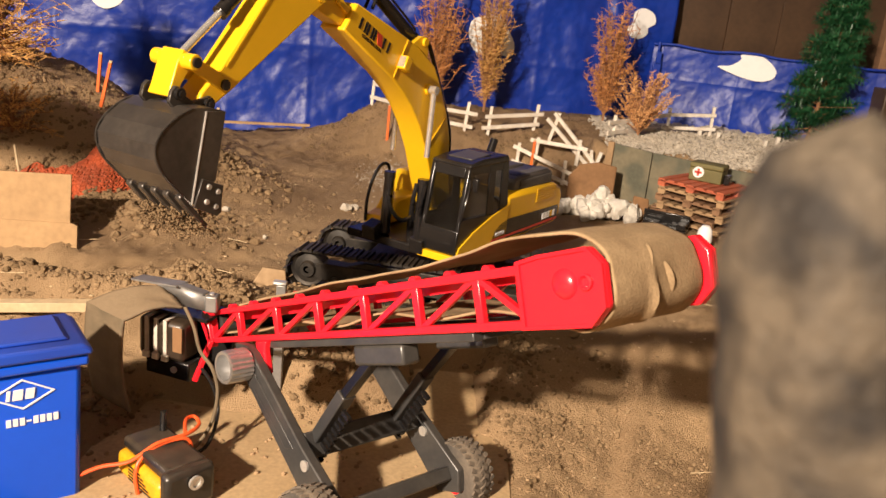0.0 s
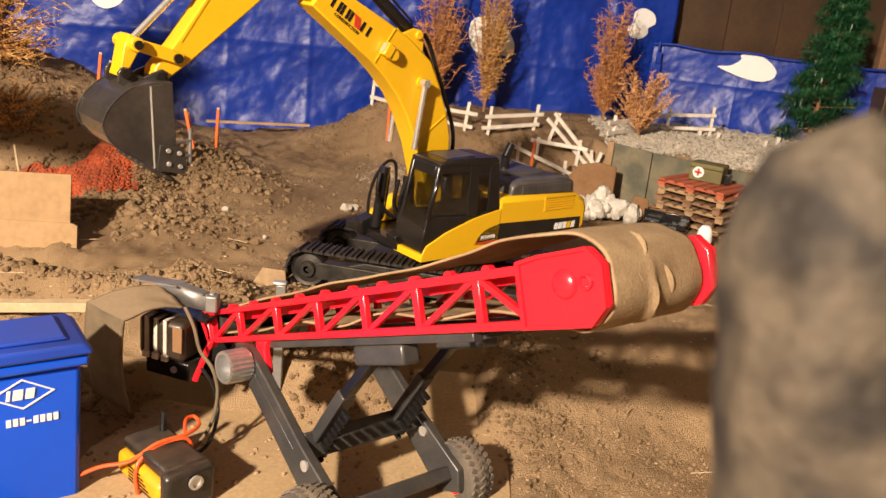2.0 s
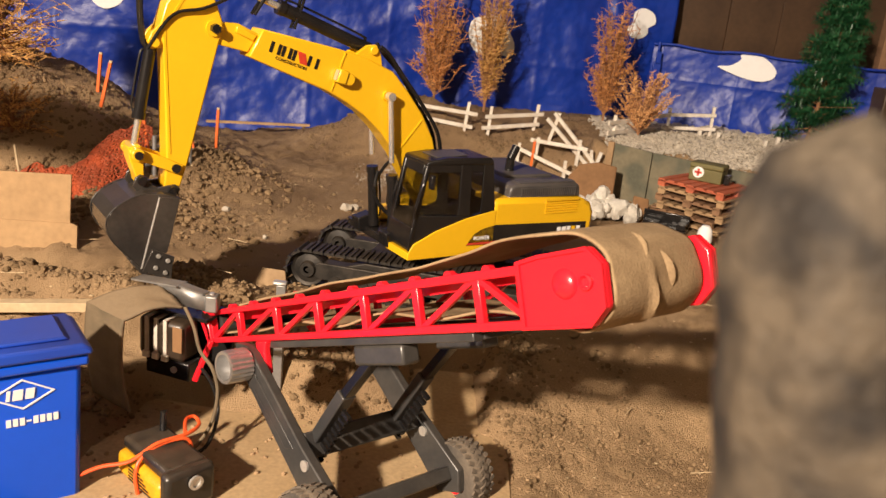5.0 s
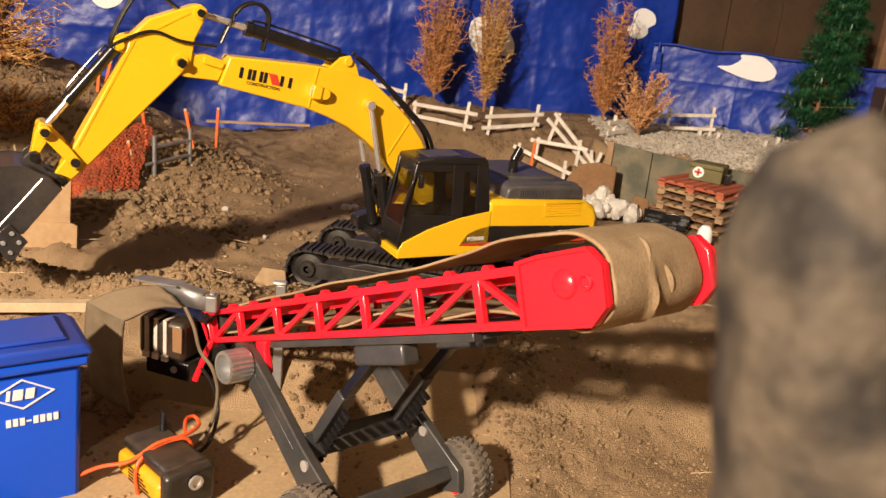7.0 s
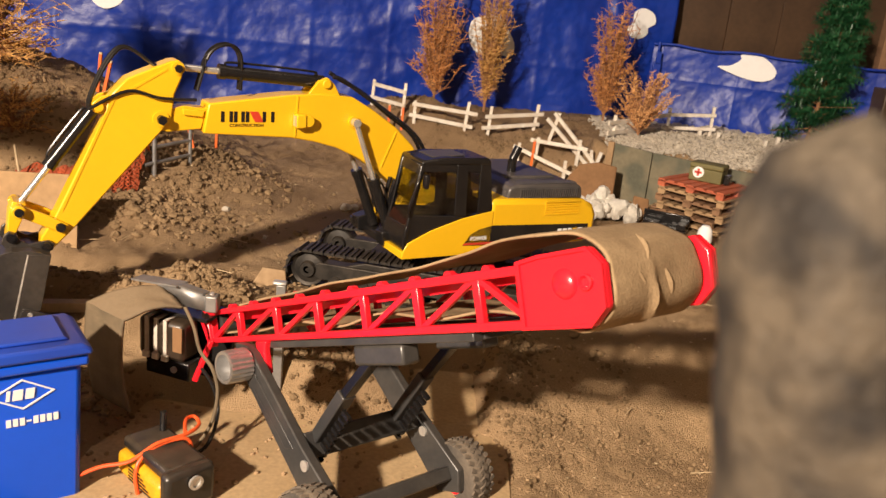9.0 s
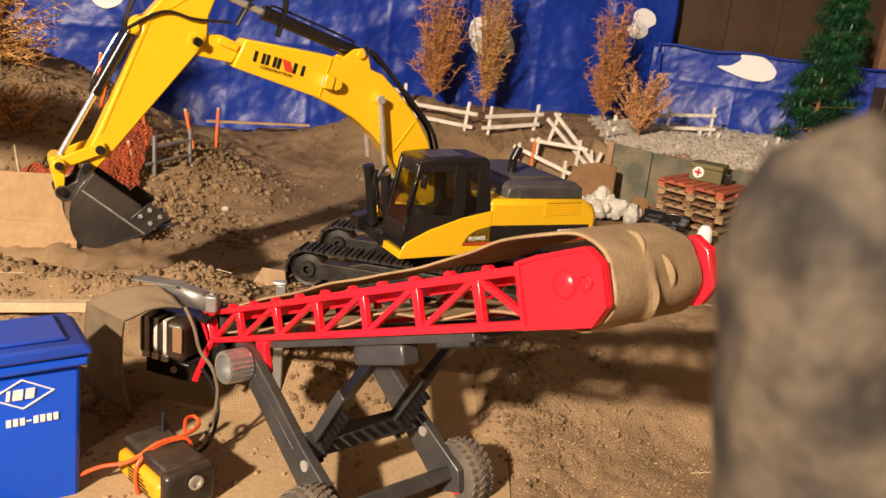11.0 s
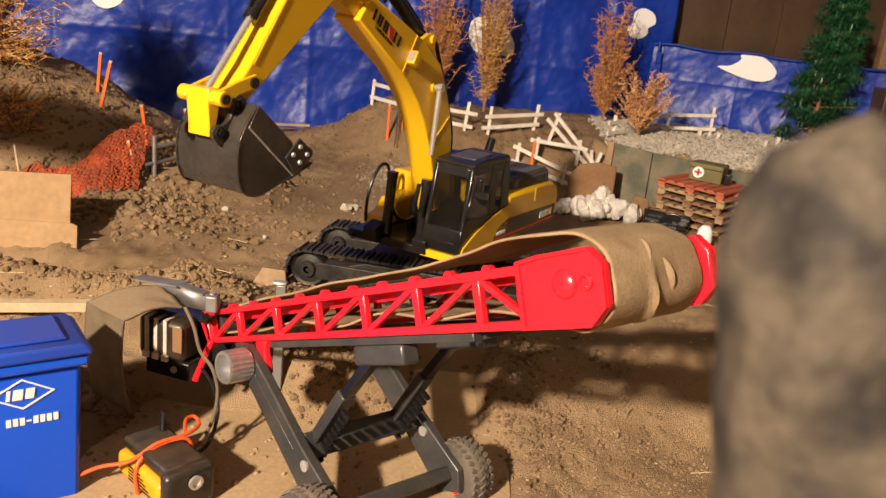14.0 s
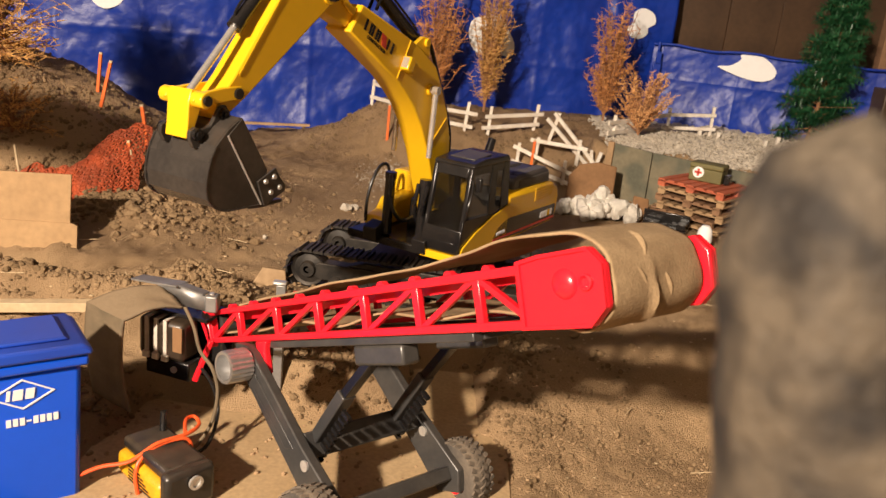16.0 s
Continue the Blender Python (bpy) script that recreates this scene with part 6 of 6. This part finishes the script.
for k in range(8):
    x = 0.0030 + k * 0.0062
    z0, z1 = (0.1035, 0.1115) if k != 3 else (0.1066, 0.1082)
    on_bin([(x, z0), (x + 0.0045, z0), (x + 0.0045, z1), (x, z1)], "paper", "print_bar")

# ---- a stone post close to the camera ----
bm = B()
n, hgt = 48, 0.555
rows = []
PX, PY = 0.0645, 0.128
for i in range(70):
    f = i / 69
    z = -0.09 + hgt * f
    cap = max(0.0, (f - 0.955) / 0.045)
    row = []
    for k in range(n):
        a = 2 * math.pi * k / n
        rr = 0.0185 * math.sqrt(max(1 - cap * cap, 0.0001))
        rr *= 1 + 0.16 * noise.noise(Vector((math.cos(a) * 1.6, math.sin(a) * 1.6, z * 55))) + 0.08 * noise.noise(Vector((math.cos(a) * 4, math.sin(a) * 4, z * 150)))
        row.append(bm.verts.new((rr * math.cos(a) - 0.10 * (z - 0.43), rr * math.sin(a), z)))
    rows.append(row)
for a, b in zip(rows, rows[1:]):
    for k in range(n):
        bm.faces.new((a[k], a[(k + 1) % n], b[(k + 1) % n], b[k]))
bm.faces.new(rows[-1])
tagged(finish("stone_post", bm, M["tyrenear"], m=pose(PX, PY, 0)), "mottled grey-brown lumpy stone post close by", "post")

# ---- loose soil: clods and crumbs ----
rng = random.Random(21)
hp = Heap()
spots = [(-0.55, 1.78, 0.11, 0.13, 240), (-0.60, 1.52, 0.17, 0.10, 260), (-0.62, 1.14, 0.24, 0.07, 260), (-0.36, 1.19, 0.10, 0.07, 170), (-0.11, 1.05, 0.07, 0.05, 240), (0.12, 1.14, 0.03, 0.06, 60), (0.13, 1.0, 0.03, 0.06, 50), (-0.42, 0.95, 0.08, 0.05, 110), (-0.85, 1.70, 0.22, 0.16, 220),
         (0.25, 1.00, 0.20, 0.10, 260), (0.28, 0.75, 0.20, 0.16, 260), (-0.05, 1.15, 0.15, 0.05, 90), (-0.22, 2.38, 0.15, 0.12, 90), (0.1, 2.25, 0.2, 0.1, 90), (-0.2, 1.7, 0.25, 0.25, 60), (-0.95, 1.85, 0.3, 0.2, 160)]
for cx, cy, sx, sy, n in spots:
    big = 1.35 if -0.65 < cx < -0.45 and cy > 1.3 else 0.6 if cx > 0.1 and cy < 1.1 else 0.95
    for k in range(n * 4):
        x, y = rng.gauss(cx, sx * 0.7), rng.gauss(cy, sy * 0.6)
        hp.lump((x, y, gz(x, y) + 0.001), rng.choice((0.0016, 0.0022, 0.003, 0.004, 0.0065)) * big * rng.uniform(0.6, 1.2), rng, 1)
tagged(hp.done("soil_clods", "clod"), "loose brown soil clods and crumbs", "soil", kind="stuff")
hp = Heap()
for k in range(420):
    x, y = rng.uniform(-0.40, 0.11), rng.uniform(0.55, 1.0)
    hp.lump((x, y, -0.0750), rng.uniform(0.0012, 0.004), rng, 1)
for k in range(2600):
    x, y = rng.uniform(0.08, 0.6), rng.uniform(0.5, 1.15)
    hp.lump((x, y, gz(x, y) + 0.0005), rng.uniform(0.0008, 0.0022), rng, 1)
tagged(hp.done("sand_crumbs", "sand"), "pale sand crumbs scattered on the board", "sand", kind="stuff")
hp = Heap()
for k in range(150):
    x, y = rng.uniform(0.10, 0.55), rng.uniform(0.6, 1.45)
    hp.lump((x, y, gz(x, y) + 0.002), rng.uniform(0.0012, 0.0026), rng, 1, 0.4)
for k in range(120):
    x, y = rng.uniform(-0.6, 0.1), rng.uniform(1.1, 2.0)
    hp.lump((x, y, gz(x, y) + 0.002), rng.uniform(0.0015, 0.0034), rng, 1, 0.5)
tagged(hp.done("pale_flecks", "strip"), "pale wood flecks and chips in the soil", "chips", kind="stuff")
for x, y, rr in ((-0.216, 1.764, 0.013), (-0.20, 1.78, 0.009), (-0.434, 1.616, 0.008), (-0.33, 1.50, 0.006)):
    hp = Heap()
    hp.lump((0, 0, 0), rr, rng, 2)
    tagged(hp.done("pale_stone", "gravel", pose(x, y, gz(x, y) + rr * 0.4)), "small pale stone lying on the soil", "stone", group="loose stones")

# ---- falling sand and crumbs ----
rng = random.Random(33)
SX, SY = 0.160, 0.617
STREAM_END = gz(SX, SY) - 0.055
STREAM = []
for k in range(8):
    hp = Heap()
    for j in range(2600 - 150 * k):
        side = 0.026 if rng.random() < 0.25 else 0.0
        hp.lump((rng.gauss(side, 0.0045), rng.gauss(side * 0.9, 0.0045), rng.uniform(-0.075, 0.075)), rng.uniform(0.00022, 0.00040), rng, 1)
    STREAM.append(tagged(hp.done("falling_sand", "sand"), "thin stream of tan sand falling off the belt", "sand", group="falling sand", kind="stuff"))
CRUMBS = []
for k in range(20):
    hp = Heap()
    for j in range(70):
        hp.lump((rng.gauss(0, 0.010), rng.gauss(0, 0.008), -rng.random() * 0.03), rng.uniform(0.0006, 0.0022), rng, 1)
    CRUMBS.append(tagged(hp.done("falling_crumbs", "clod"), "brown soil crumbs dropping from the bucket", "soil", group="falling crumbs", kind="stuff"))

# ---- an unseen timber trestle, added beside the site to shade the mound ----
TRE = thing("shade_trestle", "unseen dark timber trestle added beside the site to shade the mound", "trestle", pose(-1.16, 0.66, gz(-1.16, 0.66)))
z0 = gz(-1.16, 0.66)
bm = B()
box(bm, -0.30, 0.285, -0.02, 0.02, 0.535 - z0, 0.640 - z0)
part("beam", bm, "wood", TRE, bevel=0.002)
for x in (-0.25, -0.02):
    bm = B()
    box(bm, x - 0.02, x + 0.02, -0.02, 0.02, -0.02, 0.535 - z0)
    part("leg", bm, "wood", TRE, bevel=0.002)

# ---- straw and a thin batten at the foot of the tarp ----
rng = random.Random(55)
bm = B()
for k in range(60):
    x, y = rng.uniform(-0.7, 0.5), rng.uniform(0.6, 1.7)
    if abs(x) < 0.28 and 1.1 < y < 1.6:
        continue
    a, L = rng.uniform(0, 3.14), rng.uniform(0.012, 0.04)
    z = max(gz(x, y), gz(x + L * math.cos(a), y + L * math.sin(a))) + 0.003
    if x < 0.12 and y < 1.02:
        z = -0.0735
    rod(bm, (x, y, z), (x + L * math.cos(a), y + L * math.sin(a), z + 0.002), 0.0008, 0.0006, 5)
tagged(finish("straw_bits", bm, M["strip"]), "scattered bits of dry straw on the soil", "straw", kind="stuff")
bm = B()
beam(bm, (-0.72, 2.44, 0.040), (-0.43, 2.50, 0.048), 0.008, 0.007)
part("hem_batten", bm, "pine", MAIN, "thin brown batten in the tarp's hem")

# ---- what moves ----
def smooth(ts, vs, t):
    """A smooth curve through the values that never overshoots them."""
    ts, vs = np.array(ts, float), np.array(vs, float)
    h, d = np.diff(ts), np.diff(vs) / np.diff(ts)
    s = np.zeros(len(ts))
    for i in range(1, len(ts) - 1):
        if d[i - 1] * d[i] > 0:
            w1, w2 = 2 * h[i] + h[i - 1], h[i] + 2 * h[i - 1]
            s[i] = (w1 + w2) / (w1 / d[i - 1] + w2 / d[i])
    i = int(np.clip(np.searchsorted(ts, t) - 1, 0, len(ts) - 2))
    u = (t - ts[i]) / h[i]
    return float((2 * u ** 3 - 3 * u ** 2 + 1) * vs[i] + (u ** 3 - 2 * u ** 2 + u) * h[i] * s[i] + (-2 * u ** 3 + 3 * u ** 2) * vs[i + 1] + (u ** 3 - u ** 2) * h[i] * s[i + 1])


TIMES = [0.0, 0.5, 1.0, 1.5, 2.0, 2.5, 3.0, 3.5, 4.0, 4.2, 6.3, 6.5, 7.0, 7.5, 8.0, 8.5, 9.0, 9.2, 11.5, 12.0, 12.5, 13.0, 13.5, 14.0, 14.5, 15.0, 15.5, 16.0]
SWING = [59.2, 60.1, 60.2, 49.6, 41.7, 34.3, 34.9, 35.2, 34.6, 35.5, 31.9, 31.4, 28.9, 29.0, 29.5, 30.8, 31.6, 31.2, 30.3, 33.2, 46.5, 59.2, 60.5, 61.4, 61.0, 61.1, 60.6, 61.1]
BOOM_UP = [44.3, 43.9, 49.1, 52.3, 49.3, 47.1, 45.8, 40.0, 36.7, 36.2, 31.5, 29.3, 27.4, 22.5, 17.1, 15.3, 17.5, 18.0, 36.5, 41.5, 46.9, 46.7, 45.4, 47.1, 51.3, 51.4, 47.7, 44.1]
STICK_AT = [-33.5, -33.2, -37.0, -39.3, -40.1, -56.3, -69.7, -78.6, -82.4, -82.5, -55.6, -53.3, -46.3, -41.1, -39.9, -42.1, -49.1, -51.7, -50.8, -54.5, -50.9, -40.5, -42.3, -37.8, -32.9, -28.6, -33.9, -35.8]
BUCKET_AT = [-86.7, -86.4, -93.6, -94.5, -100.1, -96.8, -108.2, -102.9, -97.1, -91.0, -72.0, -58.9, -57.0, -52.4, -53.9, -65.8, -84.7, -92.8, -157.1, -162.2, -159.7, -150.9, -150.1, -147.7, -142.1, -138.7, -142.8, -130.4]


def turn(p, a, o):
    return o[0] + p[0] * math.cos(a) - p[1] * math.sin(a), o[1] + p[0] * math.sin(a) + p[1] * math.cos(a)


def at(S, p, a):
    return S @ pose(p[0], 0, p[1] + ZB, ry=-math.degrees(a))


def aim(a, b):
    return math.atan2(b[1] - a[1], b[0] - a[0])


def motions():
    rows = {}
    add = lambda ob, t, m: rows.setdefault(ob, []).append((t, m))
    for k in range(161):
        t = k / 10
        psi, b, s, c = [smooth(TIMES, v, t) for v in (SWING, BOOM_UP, STICK_AT, BUCKET_AT)]
        b, s, c = radians(b), radians(s), radians(c)
        S = pose(0, 0, 0, rz=psi - TRACK_TURN)
        add(HOUSE, t, S)
        add(CAB, t, S)
        tip = turn((LB, 0), b, FOOT)
        pin = turn((LS, 0), s, tip)
        add(BOOM, t, at(S, FOOT, b))
        add(STICK, t, at(S, tip, s))
        add(BUCKET, t, at(S, pin, c))
        ear, hang = turn((-0.0106, 0.0405), c, pin), turn((0.1889, 0.0031), s, tip)
        d = math.dist(ear, hang)
        d2 = min(d, (0.0536 + 0.0355) * 0.999)
        a1 = (0.0536 ** 2 - 0.0355 ** 2 + d2 * d2) / (2 * d2)
        h1 = math.sqrt(max(0.0536 ** 2 - a1 * a1, 0))
        ux, uz = (ear[0] - hang[0]) / d, (ear[1] - hang[1]) / d
        both = [(hang[0] + ux * a1 - q * uz * h1, hang[1] + uz * a1 + q * ux * h1) for q in (1, -1)]
        knee = max(both, key=lambda p: math.dist(p, pin))
        add(ROCKER, t, at(S, hang, aim(hang, knee)))
        add(PUSH, t, at(S, knee, aim(knee, ear)))
        for (barrel, piston), lo, hi in [(r, (0.098, 0.100), turn((0.1919, 0.0832), b, FOOT)) for r in BOOM_RAMS] + [
                (STICK_RAM, turn((0.2502, 0.1207), b, FOOT), turn((-0.0649, 0.0275), s, tip)), (BUCKET_RAM, turn((0.0395, 0.067), s, tip), knee)]:
            add(barrel, t, at(S, lo, aim(lo, hi)))
            add(piston, t, at(S, hi, aim(lo, hi)))
    for ob, r in rows.items():
        walk(ob, r)
    rows_of = rows
    # the folds of the belt roll to and fro over the head drum
    for fold, v0, ph in ((FOLDS[0], 0.088, 0.0), (FOLDS[1], 0.045, 1.7), (FOLDS[2], 0.060, 3.0)):
        walk(fold, [(t, pose(0.532, v0, 0.036, ry=9 * math.sin(0.9 * t + ph) + 5 * math.sin(2.1 * t + ph))) for t in [k * 0.5 for k in range(33)]])
    # sand runs off the head of the conveyor at the start, then stops
    for k, ob in enumerate(STREAM):
        lead = 0.022 * k
        rows = []
        for j in range(13):
            t = j * 0.05
            z = 0.150 - 1.1 * (t + lead) - 4.9 * (t + lead) ** 2
            rows.append((t, pose(SX + 0.003 * (k % 3), SY - 0.004 * (k % 2), max(z, STREAM_END))))
        rows.append((16.0, pose(SX + 0.003 * (k % 3), SY - 0.004 * (k % 2), STREAM_END)))
        walk(ob, rows)
    # crumbs drop from the bucket's teeth
    base = pose(-0.018, 1.359, -ZB, rz=180 + TRACK_TURN)
    for ob, t0 in zip(CRUMBS, (12.8, 12.9, 13.0, 13.1, 13.2, 13.3, 13.4, 13.5, 13.6, 13.8, 14.0, 14.4, 14.7, 14.8, 14.9, 15.0, 15.2, 15.7, 15.8, 15.9)):
        tip = {t: (base @ m @ Vector((0.112, 0.032 * math.sin(t0 * 7), 0.016))) for t, m in rows_of[BUCKET]}
        start = tip[t0]
        out = [(t, Matrix.Translation(p)) for t, p in tip.items() if t < t0]
        for j in range(8):
            t = round(t0 + 0.1 * j, 1)
            if t <= 16.0:
                out.append((t, Matrix.Translation((start.x, start.y, max(start.z - 4.9 * (0.1 * j) ** 2, gz(start.x, start.y) - 0.03)))))
        if out[-1][0] < 16.0:
            out.append((16.0, out[-1][1]))
        walk(ob, out)


motions()
